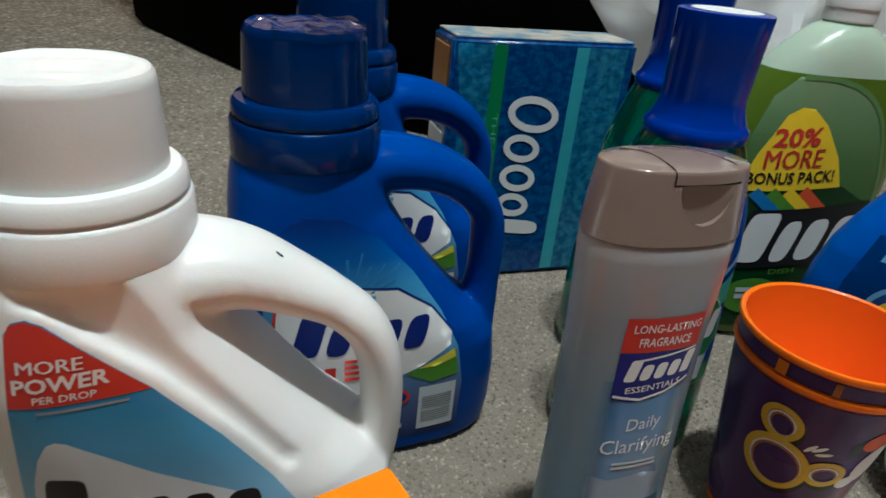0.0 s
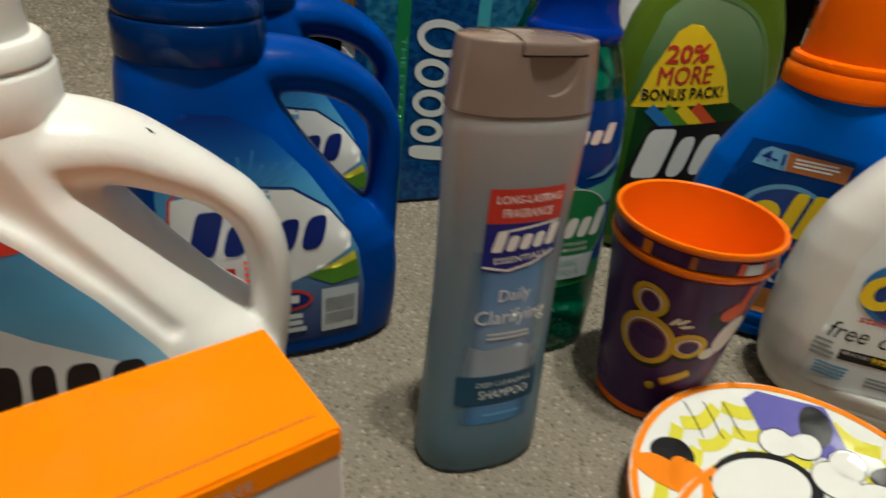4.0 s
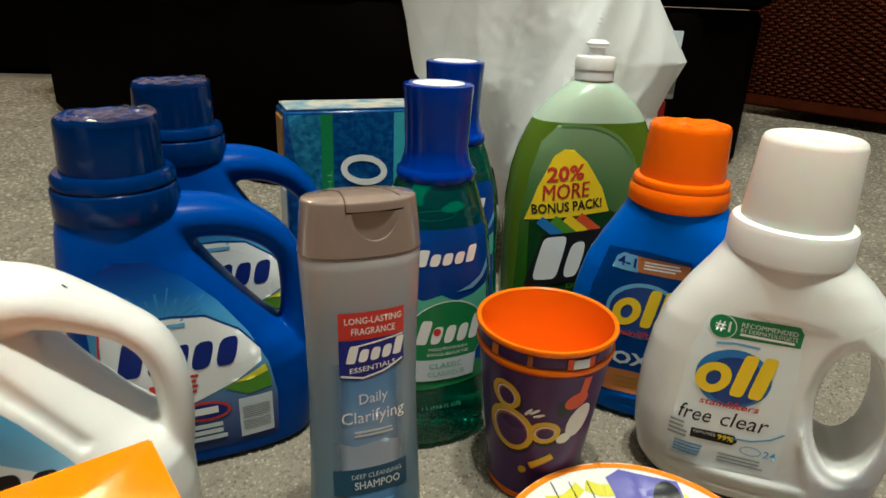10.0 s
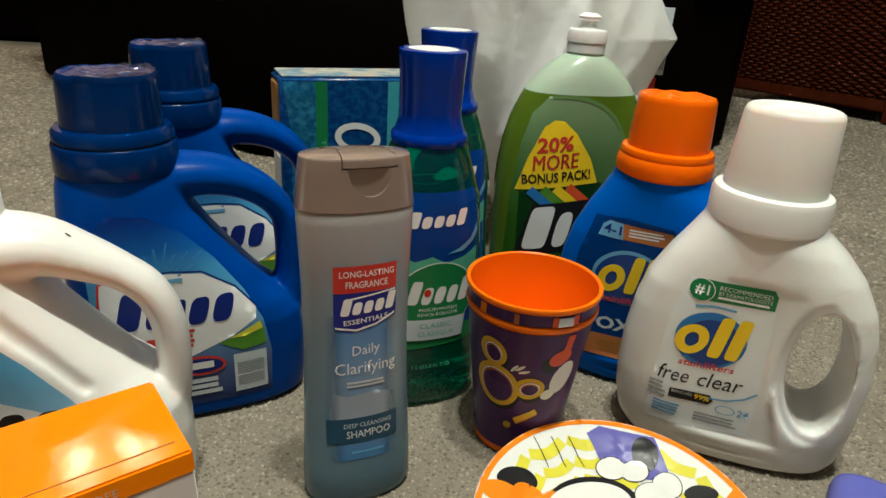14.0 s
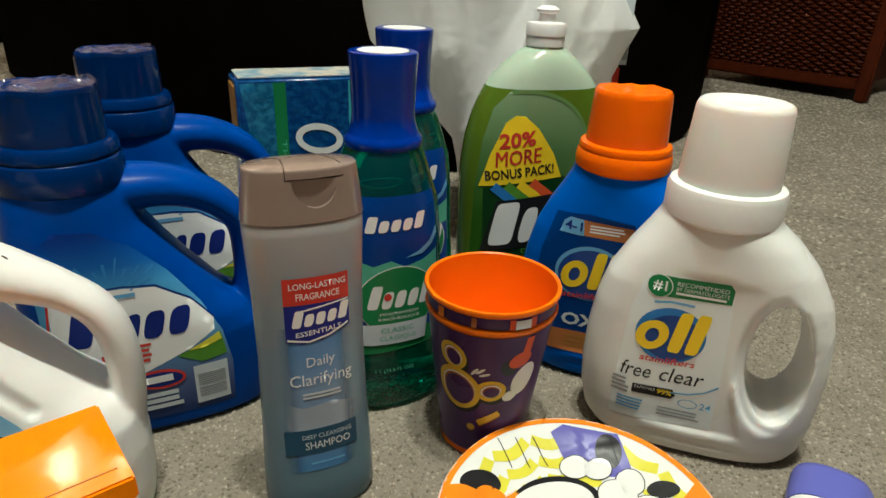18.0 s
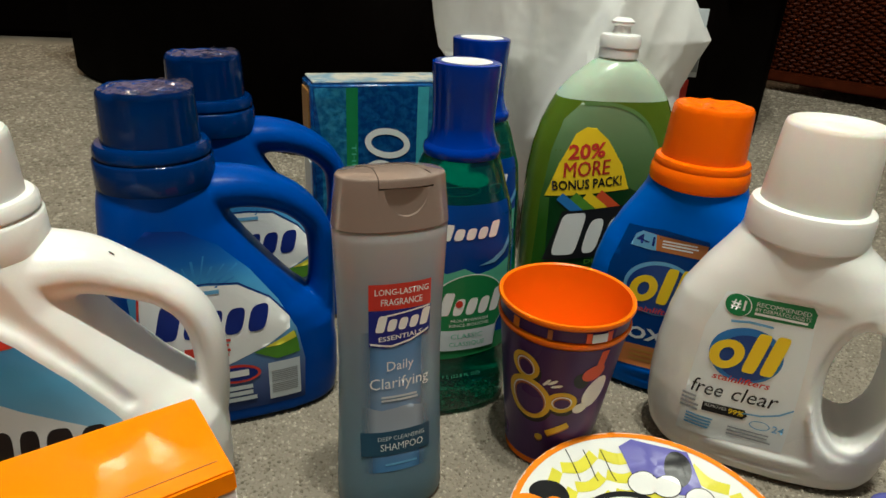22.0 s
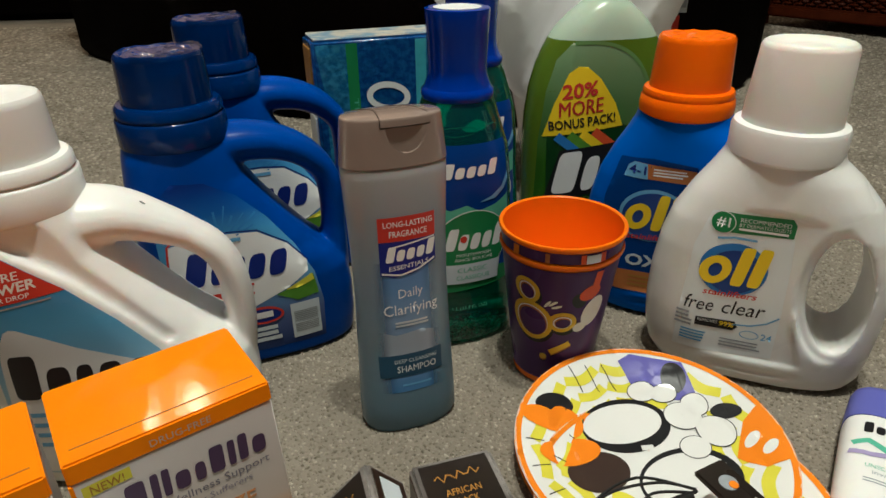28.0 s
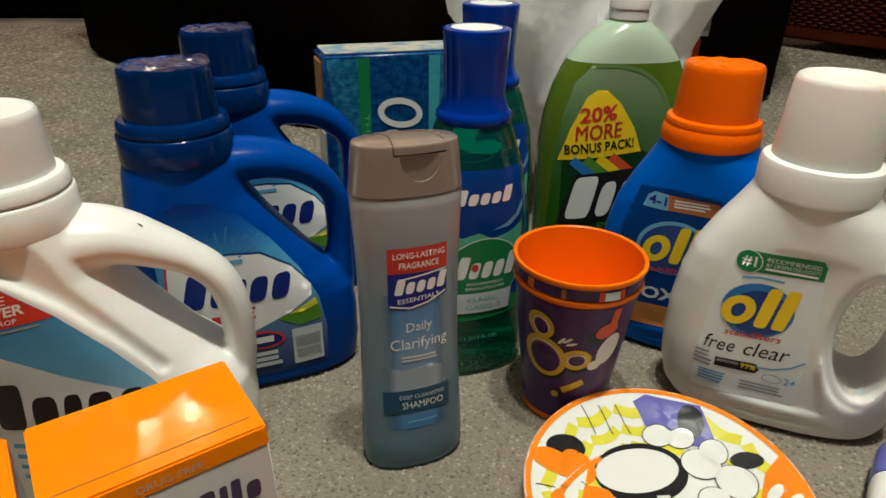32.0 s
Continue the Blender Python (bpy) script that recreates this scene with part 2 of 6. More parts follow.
def ramped(name, axis, stops, rough, trans=0.0, sss=0.0, coat=0.2, spec=0.27):
    """A surface whose colour changes along one axis of the thing (metres)."""
    m = pbr(name, (0.5, 0.5, 0.5), rough, vary=0.03, trans=trans, sss=sss, sss_scale=0.01, coat=coat, spec=spec)
    nt = m.node_tree
    co = nt.nodes.new("ShaderNodeTexCoord")
    sep = nt.nodes.new("ShaderNodeSeparateXYZ")
    nt.links.new(co.outputs["Object"], sep.inputs[0])
    lo, hi = stops[0][0], stops[-1][0]
    mr = nt.nodes.new("ShaderNodeMapRange")
    mr.inputs[1].default_value, mr.inputs[2].default_value = lo, hi
    nt.links.new(sep.outputs[axis], mr.inputs[0])
    ramp = nt.nodes.new("ShaderNodeValToRGB")
    els = ramp.color_ramp.elements
    while len(els) < len(stops):
        els.new(0.5)
    for e, (p, c) in zip(els, stops):
        e.position, e.color = (p - lo) / (hi - lo), (*c, 1)
    nt.links.new(mr.outputs[0], ramp.inputs["Fac"])
    nt.links.new(ramp.outputs["Color"], nt.nodes["Principled BSDF"].inputs["Base Color"])
    return m


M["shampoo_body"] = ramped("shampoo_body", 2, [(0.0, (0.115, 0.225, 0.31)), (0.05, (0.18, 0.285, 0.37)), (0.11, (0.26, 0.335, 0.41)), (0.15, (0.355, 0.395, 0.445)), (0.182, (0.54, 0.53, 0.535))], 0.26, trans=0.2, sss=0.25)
M["shampoo_print"] = ramped("shampoo_print", 2, [(0.032, (0.075, 0.22, 0.46)), (0.058, (0.17, 0.28, 0.46)), (0.082, (0.22, 0.34, 0.52)), (0.105, (0.13, 0.29, 0.56)), (0.127, (0.07, 0.235, 0.52))], 0.32)
def fading(name, x0, x1, soft):
    """Ink on a clear label that thins out towards both upright edges (metres)."""
    m = M[name]
    nt = m.node_tree
    co, sep, mul = nt.nodes.new("ShaderNodeTexCoord"), nt.nodes.new("ShaderNodeSeparateXYZ"), nt.nodes.new("ShaderNodeMath")
    mul.operation = "MULTIPLY"
    nt.links.new(co.outputs["Object"], sep.inputs[0])
    for k, (a, b) in enumerate(((x0, x0 + soft), (x1, x1 - soft))):
        mr = nt.nodes.new("ShaderNodeMapRange")
        mr.interpolation_type = "SMOOTHSTEP"
        mr.inputs["From Min"].default_value, mr.inputs["From Max"].default_value = min(a, b), max(a, b)
        mr.inputs["To Min"].default_value, mr.inputs["To Max"].default_value = (0.0, 1.0) if k == 0 else (1.0, 0.0)
        nt.links.new(sep.outputs[0], mr.inputs["Value"])
        nt.links.new(mr.outputs[0], mul.inputs[k])
    nt.links.new(mul.outputs[0], nt.nodes["Principled BSDF"].inputs["Alpha"])


fading("shampoo_print", -0.0222, 0.0204, 0.0130)
# the paler upper stops paint the whitish haze over the panel
M["green_panel_haze"] = ramped("green_panel_haze", 2, [(0.012, (0.018, 0.095, 0.004)), (0.10, (0.035, 0.125, 0.012)), (0.15, (0.085, 0.185, 0.055)), (0.185, (0.165, 0.275, 0.130)), (0.207, (0.215, 0.325, 0.175))], 0.2, sss=0.15)
M["label_sky"] = ramped("label_sky", 2, [(0.01, (0.010, 0.030, 0.13)), (0.04, (0.10, 0.14, 0.30)), (0.085, (0.13, 0.38, 0.62)), (0.112, (0.07, 0.30, 0.58)), (0.128, (0.014, 0.120, 0.42)), (0.142, (0.004, 0.055, 0.29)), (0.15, (0.004, 0.030, 0.21))], 0.32, coat=0.0, spec=0.09)
M["box_face"] = ramped("box_face", 2, [(0.0, (0.88, 0.33, 0.03)), (0.022, (0.86, 0.42, 0.12)), (0.042, (0.74, 0.62, 0.54)), (0.085, (0.72, 0.69, 0.67))], 0.3)


# ---- building blocks ----
def thing(name, m, label, category, group="", kind=""):
    ob = new(name)
    ob.empty_display_size = 0.02
    ob.matrix_world = m
    return tagged(ob, label, category, group, kind)


def part(name, bm, material, parent, label="", smooth=True):
    """Links a bmesh (or a mesh) as one mesh object under a thing or a part."""
    if isinstance(bm, bpy.types.Mesh):
        me = bm
    else:
        bmesh.ops.recalc_face_normals(bm, faces=bm.faces)
        me = bpy.data.meshes.new(name)
        bm.to_mesh(me)
        bm.free()
    if smooth:
        me.polygons.foreach_set("use_smooth", [True] * len(me.polygons))
        me.set_sharp_from_angle(angle=radians(38))
    me.materials.clear()
    me.materials.append(M[material])
    ob = new(name, me)
    ob.parent = parent
    if label:
        ob["label"] = label
    return ob


def loft(sections, seg=56, cap=True):
    """A closed skin over rings (z, centre x, centre y, half width, half depth, power of the superellipse)."""
    bm = bmesh.new()
    rings = []
    for z, cx, cy, a, b, n in sections:
        ring = []
        for k in range(seg):
            t = 2 * math.pi * k / seg
            c, s = math.cos(t), math.sin(t)
            ring.append(bm.verts.new((cx + a * math.copysign(abs(c) ** (2 / n), c), cy + b * math.copysign(abs(s) ** (2 / n), s), z)))
        rings.append(ring)
    for r0, r1 in zip(rings, rings[1:]):
        for k in range(seg):
            bm.faces.new((r0[k], r0[(k + 1) % seg], r1[(k + 1) % seg], r1[k]))
    if cap:
        bm.faces.new(rings[0][::-1])
        bm.faces.new(rings[-1])
    return bm


def lathe(profile, cx=0.0, cy=0.0, seg=56, cap=True):
    return loft([(z, cx, cy, r, r, 2) for r, z in profile], seg, cap)


def tube(points, radii, seg=16, flat=1.0, closed=False):
    """A round tube through points; flat squeezes it along y."""
    bm = bmesh.new()
    pts = [Vector(p) for p in points]
    rings = []
    for i, p in enumerate(pts):
        a = pts[max(i - 1, 0)] if not closed else pts[i - 1]
        b = pts[min(i + 1, len(pts) - 1)] if not closed else pts[(i + 1) % len(pts)]
        d = (b - a).normalized()
        side = Vector((0, 1, 0)) if abs(d.y) < 0.9 else Vector((1, 0, 0))
        u = (side - d * side.dot(d)).normalized()
        v = d.cross(u)
        r = radii[i] if isinstance(radii, (list, tuple)) else radii
        rings.append([bm.verts.new(p + r * (flat * math.cos(t) * u + math.sin(t) * v)) for t in [2 * math.pi * k / seg for k in range(seg)]])
    pairs = list(zip(rings, rings[1:])) + ([(rings[-1], rings[0])] if closed else [])
    for r0, r1 in pairs:
        for k in range(seg):
            bm.faces.new((r0[k], r0[(k + 1) % seg], r1[(k + 1) % seg], r1[k]))
    if not closed:
        bm.faces.new(rings[0][::-1])
        bm.faces.new(rings[-1])
    return bm


def spline(points, steps=8):
    """Catmull-Rom points through a short list."""
    p = [Vector(q) for q in points]
    out = []
    for i in range(len(p) - 1):
        a, b, c, d = p[max(i - 1, 0)], p[i], p[i + 1], p[min(i + 2, len(p) - 1)]
        for k in range(steps):
            t = k / steps
            out.append(0.5 * (2 * b + (c - a) * t + (2 * a - 5 * b + 4 * c - d) * t * t + (3 * b - a - 3 * c + d) * t ** 3))
    return out + [p[-1]]


def box(x0, x1, y0, y1, z0, z1, bevel=0.0, seg=2):
    bm = bmesh.new()
    bmesh.ops.create_cube(bm, size=1)
    bmesh.ops.transform(bm, matrix=Matrix.Translation(((x0 + x1) / 2, (y0 + y1) / 2, (z0 + z1) / 2)) @ Matrix.Diagonal((x1 - x0, y1 - y0, z1 - z0, 1)), verts=bm.verts)
    if bevel:
        bmesh.ops.bevel(bm, geom=bm.edges[:], offset=bevel, segments=seg, affect="EDGES")
    return bm


def prism(points, y0, y1):
    """A polygon of (x, z), pushed from y0 to y1."""
    bm = bmesh.new()
    a = [bm.verts.new((x, y0, z)) for x, z in points]
    b = [bm.verts.new((x, y1, z)) for x, z in points]
    bm.faces.new(a)
    bm.faces.new(b[::-1])
    for k in range(len(a)):
        bm.faces.new((a[k], b[k], b[(k + 1) % len(a)], a[(k + 1) % len(a)]))
    bmesh.ops.recalc_face_normals(bm, faces=bm.faces)
    return bm


def joined(*bms):
    out = bmesh.new()
    for bm in bms:
        me = bpy.data.meshes.new("t")
        bm.to_mesh(me)
        bm.free()
        out.from_mesh(me)
        bpy.data.meshes.remove(me)
    return out


def moulded(bm, voxel=0.0016, rounds=10, cuts=()):
    """One blow-moulded skin: cuts taken out, all joins blended."""
    temps = []
    me = bpy.data.meshes.new("t")
    bmesh.ops.recalc_face_normals(bm, faces=bm.faces)
    bm.to_mesh(me)
    bm.free()
    ob = new("t", me)
    temps.append(ob)
    for c in cuts:
        cm = bpy.data.meshes.new("t")
        c.to_mesh(cm)
        c.free()
        co = new("t", cm)
        temps.append(co)
        mod = ob.modifiers.new("cut", "BOOLEAN")
        mod.operation, mod.object, mod.solver = "DIFFERENCE", co, "EXACT"
    rm = ob.modifiers.new("skin", "REMESH")
    rm.mode, rm.voxel_size = "VOXEL", voxel
    sm = ob.modifiers.new("soft", "SMOOTH")
    sm.factor, sm.iterations = 0.5, rounds
    bpy.context.view_layer.update()
    dg = bpy.context.evaluated_depsgraph_get()
    made = bpy.data.meshes.new_from_object(ob.evaluated_get(dg))
    for o in temps:
        d = o.data
        bpy.data.objects.remove(o)
        bpy.data.meshes.remove(d)
    return made


def carved(bm, cuts):
    """Crisp cuts taken out of a hard moulding."""
    temps = []
    for q in (bm, *cuts):
        bmesh.ops.recalc_face_normals(q, faces=q.faces)
        me = bpy.data.meshes.new("t")
        q.to_mesh(me)
        q.free()
        temps.append(new("t", me))
    for co in temps[1:]:
        mod = temps[0].modifiers.new("cut", "BOOLEAN")
        mod.operation, mod.object, mod.solver = "DIFFERENCE", co, "EXACT"
    bpy.context.view_layer.update()
    made = bpy.data.meshes.new_from_object(temps[0].evaluated_get(bpy.context.evaluated_depsgraph_get()))
    for o in temps:
        d = o.data
        bpy.data.objects.remove(o)
        bpy.data.meshes.remove(d)
    return made


# flat print, laid on a body by rays
def gridded(bm, step):
    """Cuts flat faces in the xz plane into a grid, so that they can bend."""
    if not bm.verts:
        return bm
    xs, zs = [v.co.x for v in bm.verts], [v.co.z for v in bm.verts]
    for lo, hi, axis in ((min(xs), max(xs), 0), (min(zs), max(zs), 2)):
        k = math.floor(lo / step) + 1
        while k * step < hi - 1e-6:
            no = Vector((1, 0, 0)) if axis == 0 else Vector((0, 0, 1))
            bmesh.ops.bisect_plane(bm, geom=bm.verts[:] + bm.edges[:] + bm.faces[:], plane_co=no * (k * step), plane_no=no)
            k += 1
    return bm


def poly(points, step=0.004):
    bm = bmesh.new()
    bm.faces.new([bm.verts.new((x, 0, z)) for x, z in points])
    bmesh.ops.triangulate(bm, faces=bm.faces[:])
    return gridded(bm, step) if step else bm


def oval(cx, cz, a, b, turn=0.0, seg=36):
    t = radians(turn)
    return [(cx + a * math.cos(k) * math.cos(t) - b * math.sin(k) * math.sin(t), cz + a * math.cos(k) * math.sin(t) + b * math.sin(k) * math.cos(t))
            for k in [2 * math.pi * i / seg for i in range(seg)]]


def rect(x0, x1, z0, z1, slope=0.0):
    return [(x0, z0), (x1, z0 + slope), (x1, z1 + slope), (x0, z1)]


def ringed(cx, cz, a, b, wide, turn=0.0, seg=32):
    bm = bmesh.new()
    o = [bm.verts.new((x, 0, z)) for x, z in oval(cx, cz, a, b, turn, seg)]
    i = [bm.verts.new((x, 0, z)) for x, z in oval(cx, cz, a - wide, b - wide, turn, seg)]
    for k in range(seg):
        bm.faces.new((o[k], o[(k + 1) % seg], i[(k + 1) % seg], i[k]))
    return bm


def stroke(points, wide):
    """A flat line of even width through (x, z) points."""
    bm = bmesh.new()
    pts = [Vector((x, 0, z)) for x, z in points]
    prev = None
    for i, p in enumerate(pts):
        d = (pts[min(i + 1, len(pts) - 1)] - pts[max(i - 1, 0)]).normalized()
        n = Vector((-d.z, 0, d.x)) * wide / 2
        now = (bm.verts.new(p + n), bm.verts.new(p - n))
        if prev:
            bm.faces.new((prev[0], prev[1], now[1], now[0]))
        prev = now
    return gridded(bm, 0.004)


def lettering(text, x0, x1, z0, z1, slope=0.0, shear=0.0, bold=0.0):
    """Words fitted into a box of the print; slope raises the right end, shear slants the letters."""
    cu = bpy.data.curves.new("t", "FONT")
    cu.body, cu.size, cu.resolution_u, cu.offset = text, 1.0, 2, 0.0 if "M" in text else bold
    cu.align_x = "CENTER"
    ob = new("t", cu)
    bpy.context.view_layer.update()
    me = bpy.data.meshes.new_from_object(ob.evaluated_get(bpy.context.evaluated_depsgraph_get()))
    bm = bmesh.new()
    bm.from_mesh(me)
    bpy.data.objects.remove(ob)
    bpy.data.curves.remove(cu)
    bpy.data.meshes.remove(me)
    xs, ys = [v.co.x for v in bm.verts], [v.co.y for v in bm.verts]
    ax, bx, ay, by = min(xs), max(xs), min(ys), max(ys)
    for v in bm.verts:
        fx, fy = (v.co.x - ax) / (bx - ax), (v.co.y - ay) / (by - ay)
        z = z0 + (z1 - z0) * fy
        v.co = (x0 + (x1 - x0) * fx + shear * (z - z0), 0, z + slope * fx)
    if bold and "M" in text:
        k = 0.7 * bold * (z1 - z0)
        more = []
        for d in (-k, k):
            c = bm.copy()
            bmesh.ops.translate(c, vec=(d, -0.00001, 0), verts=c.verts)
            more.append(c)
        bm = joined(bm, *more)
    return gridded(bm, 0.005)


def bars(x0, x1, z0, z1, lines, fill=0.55, seed=1):
    """Small print that cannot be read: even bars."""
    r = random.Random(seed)
    bms = []
    h = (z1 - z0) / lines
    for k in range(lines):
        bms.append(poly(rect(x0, x1 - (x1 - x0) * 0.25 * r.random(), z1 - (k + fill) * h, z1 - k * h), 0.005))
    return joined(*bms)


class Print:
    """Lays print on the front of a body, each layer a little prouder than the one below."""

    def __init__(self, body, parent, way=(0, 1, 0), gap=0.00014):
        self.body, self.parent, self.way, self.gap, self.layer = body, parent, Vector(way), gap, 0
        self.sheet = None
        bpy.context.view_layer.update()

    def lay(self, name, bm, material, layer=None, label="", turn=None):
        self.layer = self.layer + 1 if layer is None else layer
        lost = []
        for v in bm.verts:
            p = turn @ v.co if turn is not None else v.co.copy()
            start = p - self.way * 0.6 - self.way * p.dot(self.way)
            hit, place, normal, _ = self.body.ray_cast(start, self.way)
            if hit:
                v.co = place - self.way * self.gap * (self.layer + 0.5)
            else:
                lost.append(v)
        bmesh.ops.delete(bm, geom=lost, context="VERTS")
        for f in bm.faces:
            f.normal_update()
            if f.normal.dot(self.way) > 0:
                f.normal_flip()
        me = bpy.data.meshes.new(name)
        bm.to_mesh(me)
        bm.free()
        me.polygons.foreach_set("use_smooth", [True] * len(me.polygons))
        me.materials.append(M[material])
        ob = new(name, me)
        ob.parent = self.sheet or self.parent
        if name == "label":
            self.sheet = ob
        if label:
            ob["label"] = label
        return ob


def crumpled_cap(r0, z0, r1, z1, cx, seed, material, parent, crump=0.0012, cy=0.0, label="", film=False):
    """A screw cap under shrink film, with creases on its top."""
    r = random.Random(seed)
    prof = [(r0, z0), (r0 * 1.0, z0 + 0.002), ((r0 + r1) / 2, (z0 + z1) / 2), (r1 * 1.005, z1 - 0.004), (r1 * 0.99, z1 - 0.0015), (r1 * 0.95, z1)]
    prof += [(r1 * f, z1 - 0.0018 * (1 - f) ** 0.5) for f in [0.92 - 0.04 * k for k in range(22)]]
    o = Vector((r.random() * 9, r.random() * 9, 0))

    def crease(x, y):
        q = Vector((x * 62, y * 62, 0)) + o
        return 0.7 * noise.noise(q * 0.7) + 1.3 * (0.30 - abs(noise.noise(q * 1.1))) + 0.35 * (0.25 - abs(noise.noise(q * 2.6)))

    bm = lathe(prof, cx, cy, 96)
    for v in bm.verts:
        if v.co.z > z1 - 0.0055:
            f = min(1.0, math.hypot(v.co.x - cx, v.co.y - cy) / r1)
            v.co.z += crump * crease(v.co.x, v.co.y) * (1.0 if f < 0.86 else 0.45)
    cap = part("cap", bm, material, parent, label)
    if film:
        # a loose flap of the shrink film, lapped over one half of the top and a little way down the side
        bm = bmesh.new()
        rows = []
        for i in range(15):
            f = 0.05 + 1.01 * i / 14
            row = []
            for j in range(41):
                a = radians(-125 + 205 * j / 40)
                rr = r1 * min(f, 1.022)
                x, y = cx + rr * math.cos(a), cy + rr * math.sin(a)
                z = z1 + 0.0007 + 1.3 * crump * max(-0.3, crease(x + 0.05, y)) if f < 1.0 else z1 - 0.0030
                row.append(bm.verts.new((x, y, z)))
            rows.append(row)
        for p, q in zip(rows, rows[1:]):
            for j in range(40):
                bm.faces.new((p[j], p[j + 1], q[j + 1], q[j]))
        part("film_flap", bm, "clear_film", cap, "loose clear shrink film")
    return cap


# ---- the room ----
def solid(name, bm, material, label):
    ob = part(name, bm, material, None, smooth=False)
    return tagged(ob, label, name.split("_")[0], "", "structure")


def carpet_floor():
    bm = bmesh.new()
    bmesh.ops.create_grid(bm, x_segments=8, y_segments=8, size=1)
    for v in bm.verts:
        v.co = (0.2 + v.co.x * 2.5, 0.7 + v.co.y * 3.0, -0.0013)
    return solid("floor", bm, "carpet_base", "grey-beige cut-pile carpet, slightly mottled and worn")


floor = carpet_floor()
X0, X1, Y0, Y1, H = -2.2, 2.6, -2.2, 3.6, 2.44
solid("wall_north", box(X0 - 0.1, X1 + 0.1, Y1, Y1 + 0.1, -0.02, H), "wall_peach_reflector", "unseen far wall, made pale peach to reflect warm sheen onto the cap tops")
solid("wall_south", box(X0 - 0.1, X1 + 0.1, Y0 - 0.1, Y0, -0.02, H), "wall_low_bounce", "plain unseen wall, darkened to cut bounce light")
solid("wall_west", box(X0 - 0.1, X0, Y0, Y1, -0.02, H), "wall_low_bounce", "plain unseen wall, darkened to cut bounce light")
solid("wall_east", box(X1, X1 + 0.1, Y0, Y1, -0.02, H), "wall_low_bounce", "plain unseen wall, darkened to cut bounce light")
solid("ceiling", box(X0 - 0.1, X1 + 0.1, Y0 - 0.1, Y1 + 0.1, H, H + 0.1), "ceiling_low_bounce", "matt unseen ceiling, toned down to cut bounce light")


def ceiling_lamp(place, bulbs):
    t = thing("ceiling_light", pose(*place), "brass ceiling light with frosted glass shades", "lamp", "ceiling lights")
    top = H - place[2]
    part("canopy", lathe([(0.07, top), (0.075, top - 0.02), (0.05, top - 0.05), (0.02, top - 0.075), (0.012, -0.05)]), "lamp_metal", t)
    for k in range(bulbs):
        a = radians(360 / bulbs * k + 25)
        c, s = math.cos(a), math.sin(a)
        part("arm", tube(spline([(0.01 * c, 0.01 * s, -0.03), (0.08 * c, 0.08 * s, -0.03), (0.13 * c, 0.13 * s, -0.06)]), 0.006), "lamp_metal", t)
        part("shade", lathe([(0.02, -0.06), (0.04, -0.075), (0.052, -0.10), (0.058, -0.125)], 0.13 * c, 0.13 * s, 32, False), "lamp_glass", t, "frosted glass shade")


for f, _, n, _ in FIXTURES:
    ceiling_lamp(f, n)


def dark_settee():
    """The dark leather seat behind the groceries: a faceted upholstered base with a bulging seat edge."""
    t = thing("leather_settee", pose(0, 0, 0), "low dark brown leather settee, its front edge to the carpet", "sofa")
    line = [(-0.74, 1.63), (-0.31, 1.14), (-0.06, 0.905), (0.12, 0.83), (0.55, 0.84), (0.825, 1.095), (1.17, 1.78), (0.3, 2.3), (-0.4, 2.2)]
    cx, cy = 0.27, 1.5

    def shape(grow, z):
        return [(cx + (x - cx) * grow, cy + (y - cy) * grow, z) for x, y in line]

    def skin(levels, bevel):
        bm = bmesh.new()
        rings = [[bm.verts.new(p) for p in shape(g, z)] for g, z in levels]
        for r0, r1 in zip(rings, rings[1:]):
            for k in range(len(r0)):
                bm.faces.new((r0[k], r0[(k + 1) % len(r0)], r1[(k + 1) % len(r0)], r1[k]))
        bm.faces.new(rings[0][::-1])
        bm.faces.new(rings[-1])
        bmesh.ops.bevel(bm, geom=[e for e in bm.edges if abs(e.verts[0].co.z - e.verts[1].co.z) > 0.005], offset=bevel, segments=4, affect="EDGES")
        return bm

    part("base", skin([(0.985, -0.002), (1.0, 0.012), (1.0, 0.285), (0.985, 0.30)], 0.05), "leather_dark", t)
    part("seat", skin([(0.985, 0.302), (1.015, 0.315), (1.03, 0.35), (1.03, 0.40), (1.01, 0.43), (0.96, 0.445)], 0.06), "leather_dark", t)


dark_settee()


def dark_cabinet():
    t = thing("media_cabinet", pose(-1.15, 2.3, 0, 0, 0, 4), "low black wooden cabinet against the far wall", "cabinet")
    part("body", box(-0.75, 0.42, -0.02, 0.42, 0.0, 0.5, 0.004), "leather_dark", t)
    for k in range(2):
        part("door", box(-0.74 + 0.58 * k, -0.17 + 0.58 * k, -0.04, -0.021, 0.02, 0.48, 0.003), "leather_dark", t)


dark_cabinet()


